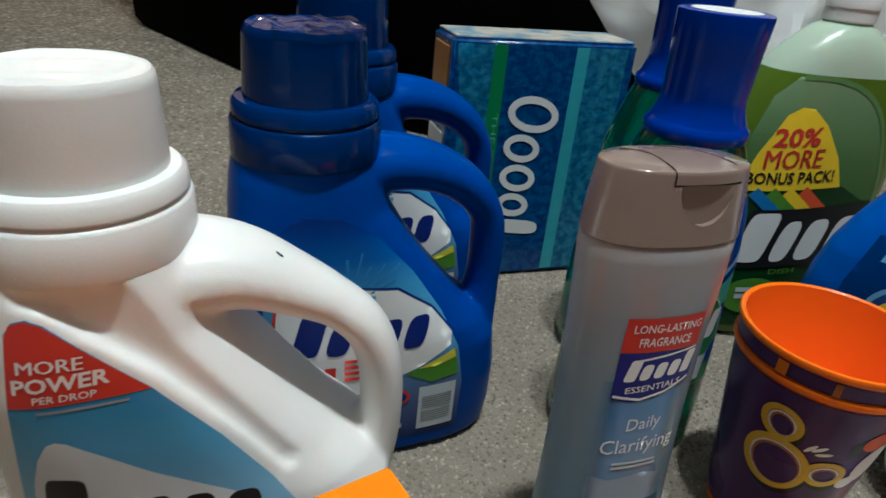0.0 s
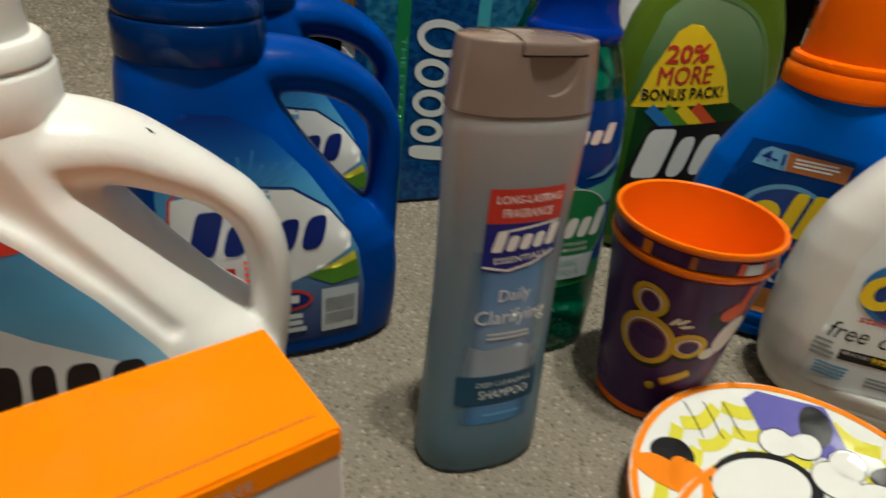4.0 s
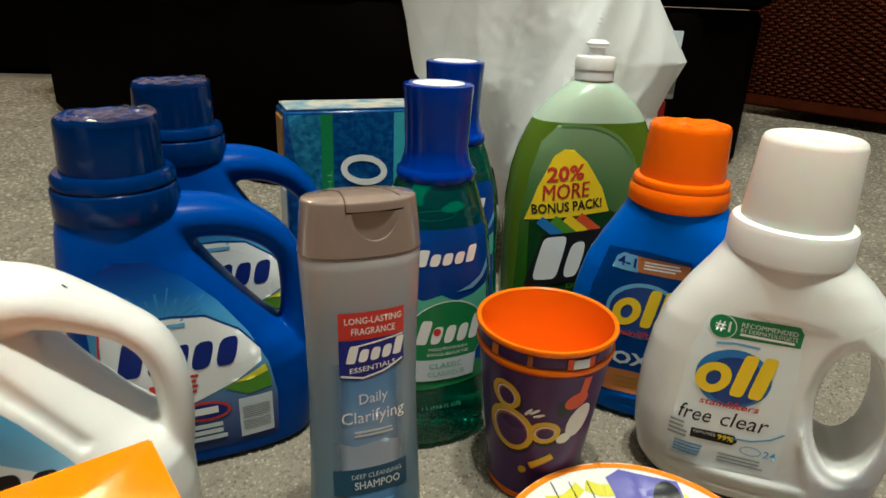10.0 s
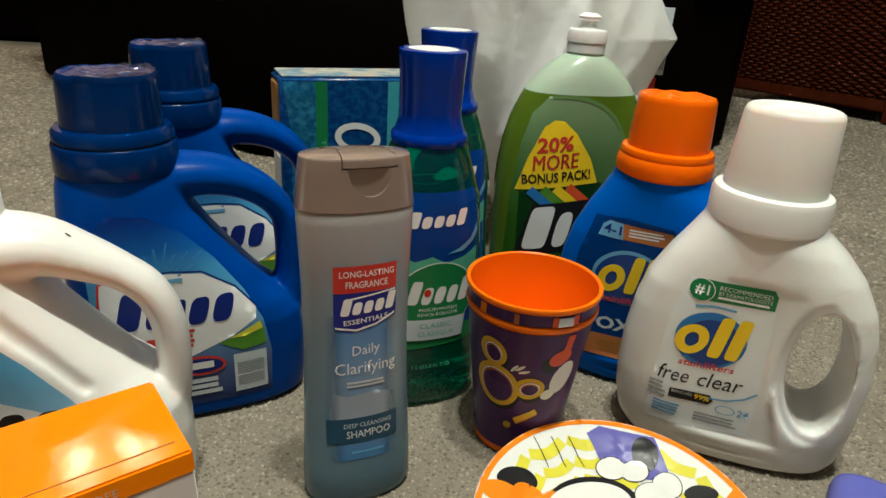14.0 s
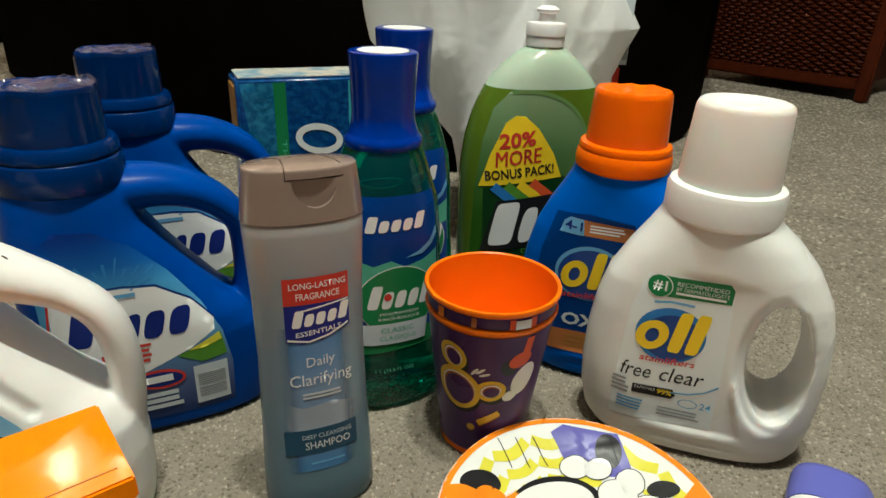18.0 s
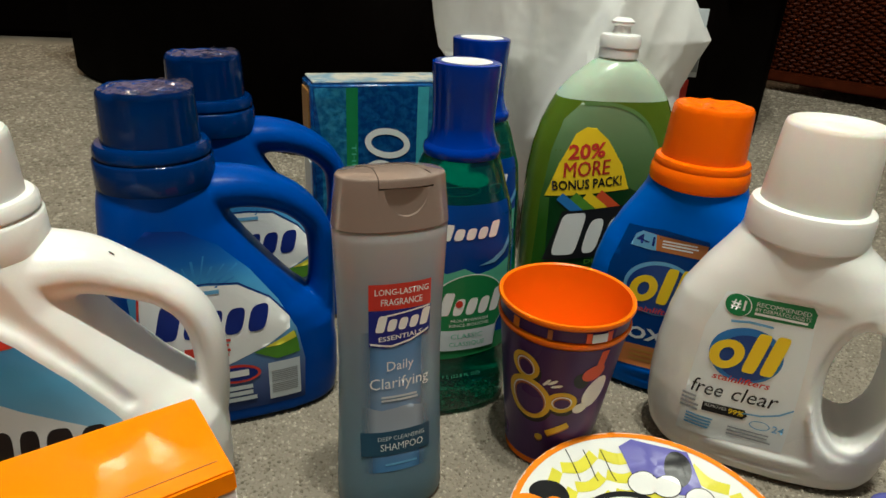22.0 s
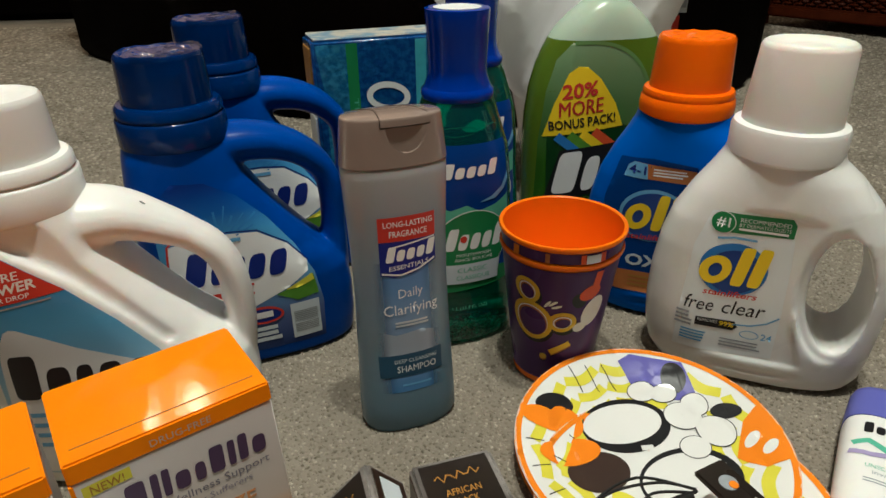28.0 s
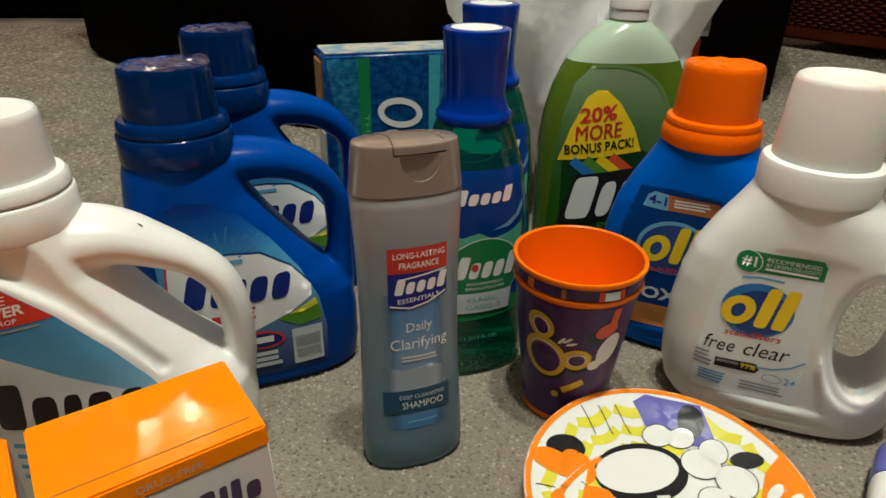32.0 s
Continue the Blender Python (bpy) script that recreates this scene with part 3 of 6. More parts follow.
def wicker_chest():
    """A red-brown wicker hamper: corner posts, rails and woven bands."""
    t = thing("wicker_hamper", pose(1.228, 1.824, 0, 0, 0, -55.5), "red-brown woven wicker hamper on short wooden feet", "basket")
    W, D, Z = 0.46, 0.36, 0.62
    part("lining", box(0.012, W - 0.012, 0.012, D, 0.045, Z), "wicker_red", t)
    for x in (0.0, W):
        for y in (0.0, D):
            part("post", box(x - 0.016, x + 0.016, y - 0.016, y + 0.016, 0.0, Z + 0.01, 0.006), "wicker_red", t)
    for z in (0.045, Z - 0.02):
        part("rail", box(0.016, W - 0.016, -0.012, 0.010, z - 0.016, z + 0.016, 0.005), "wicker_red", t)
    stakes = 27
    for k in range(stakes):
        x = 0.02 + (W - 0.04) * k / (stakes - 1)
        part("stake", tube([(x, 0.008, 0.05), (x, 0.008, Z - 0.03)], 0.0035, 6), "wicker_red", t)
    rows_n = 60
    for j in range(rows_n):
        z = 0.068 + (Z - 0.11) * j / (rows_n - 1)
        pts = [(0.016 + (W - 0.032) * i / 66, 0.006 + 0.0060 * math.cos(math.pi * (i / 66 * (stakes - 1)) + math.pi * (j % 2)), z) for i in range(67)]
        part("strand", tube(pts, 0.0037, 6), "wicker_red", t)


wicker_chest()


# ---- the groceries ----
def wordmark(pr, name, x0, x1, z0, z1, material, slope=0.0, shares=5, lean=0.25, layer=None, turn=None):
    """A brand's name as plain rounded blocks of its size and colour; shares: width and height of each block."""
    if isinstance(shares, int):
        shares = tuple((1.0, 1.0 if k in (0, shares - 1) else 0.72) for k in range(shares))
    whole = sum(q[0] for q in shares)
    h, x = z1 - z0, x0
    for k, (share, high, *hole) in enumerate(shares):
        w = (x1 - x0) * share / whole
        tall = h * high
        c = x + w / 2
        m = z0 + slope * (c - x0) / (x1 - x0) + tall / 2
        x += w
        if hole:
            bm = ringed(c, m, 0.46 * w, tall / 2, hole[0] * w)
            for v in bm.verts:
                v.co.x += lean * (v.co.z - m + tall / 2)
            pr.lay(name, gridded(bm, 0.005), material, layer, "", turn)
            layer = pr.layer
            continue
        n = 24
        pts = []
        for i in range(n):
            t = 2 * math.pi * i / n
            cc, ss = math.cos(t), math.sin(t)
            q = 0.35 if high > 0.85 else 0.62 if high > 0.66 else 0.9
            dx, dz = (0.39 if len(shares) < 7 else 0.36) * w * math.copysign(abs(cc) ** q, cc), tall / 2 * math.copysign(abs(ss) ** q, ss)
            pts.append((c + dx + lean * (dz + tall / 2), m + dz))
        pr.lay(name, poly(pts, 0.005), material, layer, "", turn)
        layer = pr.layer


def jug(m, plastic, cap_material, label, group, kind):
    """A detergent jug with a hollow handle: body and handle one skin, then collar, cap and label."""
    t = thing("detergent_jug", m, label, "detergent", group)

    deep = 1.0 if kind == "white" else 0.93

    def sec(z, l, r, b, n=3.0):
        return (z, (l + r) / 2, 0.0, (r - l) / 2, b * deep, n)

    body = loft([sec(0.0, -0.034, 0.098, 0.033), sec(0.003, -0.039, 0.104, 0.038), sec(0.02, -0.042, 0.106, 0.039), sec(0.045, -0.0425, 0.106, 0.0395), sec(0.066, -0.0425, 0.103, 0.0395),
                 sec(0.078, -0.0425, 0.094, 0.0395), sec(0.09, -0.0425, 0.080, 0.039), sec(0.11, -0.042, 0.063, 0.039), sec(0.13, -0.0418, 0.048, 0.0385), sec(0.148, -0.041, 0.037, 0.0375, 2.6),
                 sec(0.163, -0.0395, 0.034, 0.036, 2.3), sec(0.174, -0.037, 0.0315, 0.0345, 2.0), sec(0.182, -0.0345, 0.0285, 0.032, 2.0)])
    grip = spline([(0.005, 0, 0.160), (0.032, 0, 0.1655), (0.058, 0, 0.1625), (0.080, 0, 0.1515), (0.0945, 0, 0.1335), (0.0975, 0, 0.110), (0.0965, 0, 0.085), (0.0945, 0, 0.055)], 8)
    if kind == "white":
        grip = spline([(0.004, 0, 0.158), (0.030, 0, 0.1605), (0.046, 0, 0.1590), (0.062, 0, 0.1520), (0.080, 0, 0.1415), (0.0925, 0, 0.1285), (0.0990, 0, 0.109), (0.0998, 0, 0.080), (0.096, 0, 0.050)], 8)
    n = len(grip)
    radii = [0.0168 - 0.0076 * min(1.0, i / (n * 0.55)) + 0.003 * max(0.0, (i / n - 0.8) * 5) for i in range(n)]
    if kind == "white":
        radii = [max(0.0093, 0.0195 - 0.0105 * min(1.0, i / (n * 0.5))) for i in range(n)]
    if kind == "white":
        # the front steps back above the diagonal shoulder of the label panel
        step = [(-0.026, 0.1700), (-0.0098, 0.1645), (0.0040, 0.1535), (0.0205, 0.1390), (0.0445, 0.1100), (0.0590, 0.0900), (0.0760, 0.0960), (0.12, 0.120), (0.12, 0.150), (0.03, 0.167), (0.0, 0.1735)]
        stepped = carved(body, (prism(step, -0.1, -0.0305),))
        body = bmesh.new()
        body.from_mesh(stepped)
        bpy.data.meshes.remove(stepped)
    skin = moulded(joined(body, tube(grip, radii, 18, 1.45)), 0.0016, 7)
    b = part("body", skin, plastic, t)
    part("collar", lathe([(0.0335, 0.1712), (0.0349, 0.1720), (0.0352, 0.1735), (0.0350, 0.179), (0.0348, 0.1885), (0.0338, 0.1898), (0.0325, 0.1903), (0.0325, 0.1912), (0.0338, 0.1918), (0.0335, 0.1965), (0.0318, 0.1985), (0.0285, 0.1990)], -0.003), cap_material, t)
    crumpled_cap(0.0284, 0.198, 0.0272, 0.2295, -0.003, 3 if kind == "white" else 5, cap_material, t, 0.0012 if kind == "white" else 0.0022, film=kind == "blue")
    pr = Print(b, t)
    if kind == "blue":
        edge = [(-0.0285, 0.012), (0.0765, 0.012), (0.0775, 0.045), (0.073, 0.070), (0.062, 0.093), (0.045, 0.118), (0.027, 0.138), (0.008, 0.150), (-0.012, 0.152), (-0.024, 0.140), (-0.0285, 0.11)]
        pr.lay("label", poly(edge), "label_sky", 1, "printed blue paper label")
        for k in range(9):
            a = radians(28 + 13 * k)
            near, far = 0.012 + 0.004 * (k % 2), 0.026 + 0.004 * ((k * 5) % 3)
            pr.lay("print_ray", stroke([(0.012 + near * math.cos(a), 0.106 + 0.8 * near * math.sin(a)), (0.012 + far * math.cos(a), 0.106 + 0.8 * far * math.sin(a))], 0.0010 + 0.0006 * (k % 2)), "print_glow", 2)
        pr.lay("print_swoosh", poly([(-0.024, 0.080), (-0.0225, 0.108), (-0.005, 0.1125), (0.018, 0.1125), (0.0365, 0.110), (0.056, 0.096), (0.0685, 0.080), (0.068, 0.072), (0.052, 0.062), (0.030, 0.053), (0.006, 0.044), (-0.020, 0.036), (-0.024, 0.05)]), "print_white", 2)
        pr.lay("print_line", stroke([(-0.0245, 0.045), (-0.0255, 0.085), (-0.0225, 0.108), (-0.018, 0.113)], 0.0014), "print_red", 3)
        pr.lay("print_line", stroke([(-0.005, 0.1135), (0.018, 0.1138), (0.0365, 0.1112), (0.056, 0.097), (0.069, 0.0805)], 0.0010), "print_navy", 3)
        wordmark(pr, "brand_mark", -0.019, 0.053, 0.0755, 0.1020, "print_navy", -0.001, ((1.15, 1.0), (1.0, 0.72), (0.72, 0.72), (1.0, 0.72), (1.05, 0.72)), layer=4)
        pr.lay("print_figure", lettering("1", 0.0, 0.0055, 0.045, 0.068, bold=0.02), "print_red", 4)
        pr.lay("small_print", bars(0.010, 0.030, 0.057, 0.072, 4, seed=3), "print_red", 4)
        pr.lay("small_print", bars(0.006, 0.026, 0.104, 0.109, 1, seed=4), "print_sky", 4)
        pr.lay("print_meadow", poly([(0.043, 0.058), (0.055, 0.062), (0.0715, 0.069), (0.0735, 0.058), (0.074, 0.052), (0.058, 0.050)]), "print_leaf", 3)
        pr.lay("print_meadow", poly([(0.050, 0.0605), (0.0705, 0.0695), (0.072, 0.064), (0.060, 0.0605)]), "print_lemon", 4)
        pr.lay("brand_oval", poly(oval(0.031, 0.043, 0.0155, 0.0075, -4)), "print_red", 4)
        pr.lay("brand_oval", poly(oval(0.031, 0.043, 0.0135, 0.0055, -4)), "print_navy", 5)
        pr.lay("small_print", bars(0.020, 0.042, 0.0395, 0.0460, 1, 0.8, seed=5), "print_white", 6)
        pr.lay("small_print", bars(0.018, 0.046, 0.0185, 0.033, 3, 0.7, seed=6), "print_pale", 4)
        pr.lay("barcode_patch", poly(rect(0.0515, 0.0735, 0.0170, 0.0475)), "print_pale", 4)
        for k in range(12):
            pr.lay("barcode_line", poly(rect(0.0535, 0.0715, 0.022 + 0.0016 * k, 0.0228 + 0.0016 * k), 0.006), "print_grey", 5)
    else:
        edge = [(-0.0345, 0.012), (0.0765, 0.012), (0.0770, 0.035), (0.0690, 0.066), (0.0540, 0.0900), (0.0375, 0.1130), (0.0180, 0.1362), (0.0020, 0.1508), (-0.0095, 0.1610), (-0.0140, 0.1628), (-0.0182, 0.1615), (-0.0210, 0.1575), (-0.0250, 0.1301), (-0.0290, 0.0896)]
        pr.lay("label", poly(edge), "label_wash", 1, "printed label with blue streaks")
        pr.lay("print_wedge", poly([(-0.0248, 0.1305), (-0.0212, 0.1562), (-0.0190, 0.1607), (-0.0145, 0.1624), (-0.0098, 0.1608), (0.0020, 0.1506), (0.0180, 0.1362)]), "print_red", 2)
        pr.lay("print_line_of_text", lettering("MORE", -0.0195, -0.0005, 0.1440, 0.1487, 0.0018, 0.1, 0.05), "print_white", 3)
        pr.lay("print_line_of_text", lettering("POWER", -0.0222, 0.0065, 0.1362, 0.1420, 0.0040, 0.1, 0.03), "print_white", 3)
        pr.lay("print_line_of_text", lettering("PER DROP", -0.0168, 0.0020, 0.1330, 0.1358, 0.0024, 0.1, 0.015), "print_white", 3)
        pr.lay("small_print", poly(rect(-0.0165, 0.0112, 0.1288, 0.1298, 0.0038)), "print_grey", 2)
        pr.lay("print_hill", poly([(-0.0340, 0.014), (0.068, 0.014), (0.066, 0.050), (0.0590, 0.072), (0.0412, 0.0868), (0.0310, 0.0914), (0.0151, 0.1008), (0.0004, 0.1106), (-0.0100, 0.1168), (-0.0132, 0.1174), (-0.0162, 0.1158), (-0.0201, 0.1089), (-0.0236, 0.0969), (-0.0262, 0.080)]), "print_white", 3)
        wordmark(pr, "brand_mark", -0.0250, 0.0500, 0.0705, 0.1010, "print_umber", -0.0060, ((1.15, 1.0), (1.0, 0.72), (0.72, 0.72), (1.0, 0.72), (1.05, 0.72)), 0.1, 4)
        pr.lay("small_print", bars(-0.02, 0.05, 0.03, 0.06, 4, 0.4, 8), "print_sky", 4)
        over = Print(b, t, (0, 0, -1))
        over.lay("speck", poly(oval(0.0594, 0.0067, 0.0014, 0.0006, 20), 0), "print_black", 1, "tiny dark speck", Matrix.Rotation(radians(90), 4, "X"))
    return t


M["print_glow"] = pbr("print_glow", (0.045, 0.22, 0.52), 0.32, vary=0.05, spec=0.09)
M["print_umber"] = pbr("print_umber", (0.028, 0.020, 0.020), 0.35, vary=0.08)
M["label_wash"] = ramped("label_wash", 2, [(0.01, (0.55, 0.66, 0.74)), (0.08, (0.30, 0.55, 0.75)), (0.115, (0.12, 0.42, 0.70)), (0.135, (0.03, 0.26, 0.55))], 0.32)
BLUE_JUG = jug(pose(-0.0475, 0.2775, 0, 0, 0, 18) @ Matrix.Scale(1.012, 4), "blue_hdpe", "navy_gloss", "blue plastic detergent jug with handle and printed label", "blue detergent jugs", "blue")
copy_thing(BLUE_JUG, pose(-0.0475, 0.401, 0, 0, 0, 18) @ Matrix.Scale(1.016, 4))
jug(pose(-0.102, 0.1755, 0, 0, 0, 13.5), "white_hdpe", "white_hdpe", "white plastic detergent jug with handle and red label wedge", "", "white")


def gourd_bottle(m, plastic, cap_kind, label, kind):
    """A squat detergent bottle with a grip hole through its side."""
    t = thing("detergent_bottle", m, label, "detergent")

    broad = 0.0045 if kind == "white" else 0.0

    def sec(z, l, r, b, n=2.6):
        ease = broad * min(1.0, max(0.0, (0.165 - z) / 0.05))
        l, r = l - 0.7 * ease, r + ease
        return (z, (l + r) / 2, 0.0, (r - l) / 2, b * 0.94, n)

    shell = loft([sec(0.0, -0.036, 0.074, 0.028), sec(0.003, -0.044, 0.083, 0.033), sec(0.012, -0.051, 0.088, 0.0355), sec(0.03, -0.0555, 0.0905, 0.0365), sec(0.05, -0.057, 0.0915, 0.0365), sec(0.075, -0.0565, 0.0915, 0.036),
                  sec(0.10, -0.0535, 0.088, 0.036), sec(0.12, -0.0485, 0.0825, 0.0355), sec(0.14, -0.0395, 0.0725, 0.0355, 2.4), sec(0.155, -0.031, 0.060, 0.035, 2.2), sec(0.166, -0.0255, 0.0475, 0.0345, 2.0), sec(0.175, -0.0235, 0.0445, 0.034, 2.0)])
    hole = prism(oval(0.0585 + 0.6 * broad, 0.0800, 0.0195, 0.0435, 7), -0.1, 0.1)
    flare = prism(oval(0.0585 + 0.6 * broad, 0.0800, 0.0255, 0.0505, 7), -0.1, -0.0286)
    panel = prism([(-0.046, 0.022), (-0.047, 0.060), (-0.0455, 0.100), (-0.041, 0.124), (-0.034, 0.1335), (-0.015, 0.1365), (0.02, 0.1355), (0.05, 0.131), (0.058, 0.115), (0.0585, 0.10), (0.038, 0.085), (0.038, 0.055), (0.046, 0.030), (0.05, 0.022)], -0.1, -0.0317)
    groove = prism([(-0.07, 0.0105), (0.105, 0.0105), (0.105, 0.0155), (-0.07, 0.0155)], -0.1, -0.0312)
    skin = moulded(shell, 0.0016, 7, (hole, flare, panel, groove))
    b = part("body", skin, plastic, t)
    cx = 0.0105
    if cap_kind == "cream":
        part("collar", lathe([(0.0330, 0.166), (0.0350, 0.168), (0.0352, 0.184), (0.0340, 0.1872), (0.0315, 0.1880), (0.0300, 0.1882)], cx), "cap_white", t)
        part("cap", lathe([(0.0298, 0.1875), (0.0298, 0.190), (0.0272, 0.2335), (0.0262, 0.2362), (0.0245, 0.2373), (0.0232, 0.2370), (0.0212, 0.2352), (0.0200, 0.2343), (0.0110, 0.2340), (0.0100, 0.2347), (0.004, 0.2348)], cx), "cap_cream", t, "translucent cream dosing cap")
    else:
        part("collar", lathe([(0.0325, 0.170), (0.0345, 0.172), (0.0350, 0.178), (0.0342, 0.183), (0.0330, 0.1845), (0.0335, 0.187), (0.0325, 0.1895), (0.0295, 0.1905)], cx), "cap_orange", t)
        crumpled_cap(0.0292, 0.190, 0.0272, 0.2275, cx, 11, "cap_orange", t, 0.0024)
    pr = Print(b, t)
    if kind == "white":
        pr.lay("label", poly([(-0.036, 0.022), (0.030, 0.026), (0.0295, 0.060), (0.0275, 0.100), (0.024, 0.1325), (-0.004, 0.1345), (-0.026, 0.1315), (-0.0335, 0.105), (-0.0355, 0.06)]), "print_aqua_soft", 1, "clear printed label")
        pr.lay("print_badge", poly([(-0.0185, 0.1185), (0.0245, 0.1200), (0.0245, 0.1295), (0.0215, 0.1335), (-0.018, 0.1325)]), "print_green", 2)
        pr.lay("print_badge", poly(oval(-0.0185, 0.1250, 0.0078, 0.0078)), "print_white", 3)
        pr.lay("print_badge", poly(oval(-0.0185, 0.1250, 0.0072, 0.0072)), "print_green", 4)
        pr.lay("print_line_of_text", lettering("#1", -0.0225, -0.0142, 0.1215, 0.1290, bold=0.02), "print_white", 5)
        pr.lay("print_line_of_text", lettering("RECOMMENDED", -0.0085, 0.0215, 0.1272, 0.1302, bold=0.015), "print_white", 4)
        pr.lay("print_line_of_text", lettering("BY DERMATOLOGISTS", -0.0085, 0.0220, 0.1238, 0.1264, bold=0.01), "print_white", 4)
        pr.lay("small_print", bars(-0.0085, 0.022, 0.1210, 0.1230, 1, 0.8), "print_white", 4)
        pr.lay("small_print", stroke([(-0.020, 0.1135), (-0.010, 0.1155), (0.004, 0.1150)], 0.0016), "print_sky", 3)
        pr.lay("brand_disc", poly(oval(-0.0065, 0.0915, 0.0215, 0.0200, 0)), "print_blue", 3)
        pr.lay("brand_disc", poly(oval(-0.0055, 0.0900, 0.0175, 0.0165, 0)), "print_navy2", 4)
        wordmark(pr, "brand_mark", -0.0300, 0.0125, 0.0785, 0.1085, "print_yellow", 0.002, ((1.35, 0.74, 0.27), (0.66, 1.0), (0.66, 1.0)), 0.16, 6)
        pr.lay("print_line_of_text", lettering("stainlifters", -0.0225, 0.0115, 0.0700, 0.0748, 0.001, 0.2, 0.012), "print_red", 5)
        pr.lay("print_line_of_text", lettering("free", -0.0335, -0.0140, 0.0555, 0.0665, 0.001, 0.15), "print_black", 3)
        pr.lay("print_line_of_text", lettering("clear", -0.0085, 0.0185, 0.0565, 0.0675, 0.001, 0.15), "print_black", 3)
        pr.lay("small_print", bars(-0.037, -0.0255, 0.040, 0.053, 4, 0.5, 2), "print_grey", 3)
        pr.lay("print_pill", poly([(-0.0235, 0.0435), (0.002, 0.0440), (0.0045, 0.0472), (0.002, 0.0515), (-0.0235, 0.0505)]), "print_black", 3)
        pr.lay("print_line_of_text", lettering("REMOVES", -0.0220, -0.0088, 0.0475, 0.0498, bold=0.01), "print_white", 4)
        pr.lay("print_line_of_text", lettering("99%", -0.0075, 0.0020, 0.0462, 0.0502, bold=0.02), "print_yellow", 4)
        pr.lay("small_print", bars(-0.032, -0.012, 0.0285, 0.0385, 4, 0.55, 5), "print_sky", 3)
        pr.lay("small_print", bars(-0.005, 0.026, 0.0285, 0.0365, 3, 0.4, 6), "print_grey", 3)
        pr.lay("print_ring", ringed(0.0130, 0.0425, 0.0062, 0.0034, 0.0006), "print_sky", 3)
        pr.lay("print_line_of_text", lettering("24", 0.0205, 0.0275, 0.0400, 0.0452, bold=0.01), "print_sky", 3)
        pr.lay("print_line", stroke([(-0.002, 0.0485), (0.012, 0.0500), (0.022, 0.0540), (0.029, 0.0600)], 0.0012), "print_sky", 3)
    else:
        pr.lay("label", poly([(-0.041, 0.022), (0.034, 0.022), (0.036, 0.070), (0.033, 0.110), (0.027, 0.138), (-0.005, 0.141), (-0.030, 0.138), (-0.039, 0.105), (-0.042, 0.06)]), "print_deep", 1, "dark blue printed label")
        pr.lay("print_band", poly([(-0.0245, 0.1245), (-0.0235, 0.1330), (-0.018, 0.1365), (0.027, 0.1345), (0.027, 0.1230)]), "print_rust2", 2)
        pr.lay("print_tab", poly([(-0.0260, 0.1240), (-0.0235, 0.1330), (-0.019, 0.1365), (-0.009, 0.1360), (-0.0075, 0.1237)]), "print_sky", 3)
        pr.lay("print_line_of_text", lettering("4-1", -0.0225, -0.0095, 0.1270, 0.1340, bold=0.02), "print_navy", 4)
        pr.lay("small_print", bars(-0.004, 0.022, 0.1260, 0.1330, 3, 0.55, 7), "print_white", 3)
        pr.lay("brand_disc", poly(oval(0.0005, 0.0935, 0.0265, 0.0225, 0)), "print_sky", 2)
        pr.lay("brand_disc", poly(oval(0.0010, 0.0925, 0.0245, 0.0205, 0)), "print_navy2", 3)
        wordmark(pr, "brand_mark", -0.0235, 0.0190, 0.0800, 0.1110, "print_yellow", 0.002, ((1.35, 0.74, 0.27), (0.66, 1.0), (0.66, 1.0)), 0.16, 5)
        pr.lay("print_line_of_text", lettering("stainlifters", -0.018, 0.018, 0.0720, 0.0770, 0.001, 0.2, 0.012), "print_red", 4)
        pr.lay("print_line_of_text", lettering("OXI", -0.0165, 0.0145, 0.0475, 0.0585, 0, 0, 0.03), "print_pale", 3)
        pr.lay("print_block", poly([(-0.040, 0.0235), (0.033, 0.0235), (0.034, 0.0425), (-0.0405, 0.0425)]), "print_rust2", 2)
        pr.lay("small_print", bars(-0.012, 0.028, 0.0265, 0.0385, 3, 0.5, 8), "print_amber", 3)
    return t


M["print_aqua_soft"] = pbr("print_aqua_soft", (0.86, 0.90, 0.905), 0.33, vary=0.03)
M["print_navy2"] = pbr("print_navy2", (0.012, 0.055, 0.26), 0.3, vary=0.05)
M["print_deep"] = pbr("print_deep", (0.002, 0.042, 0.21), 0.32, vary=0.06, spec=0.12)
M["print_rust2"] = pbr("print_rust2", (0.48, 0.17, 0.05), 0.33, vary=0.08)
gourd_bottle(pose(0.343, 0.232, 0, 0, 0, -25.5), "pearl_hdpe", "cream", "pearl white detergent bottle with grip hole and cream cap", "white")
gourd_bottle(pose(0.3128, 0.3195, 0, 0, 0, -26), "blue_hdpe_bright", "orange", "bright blue detergent bottle with an orange cap", "blue")


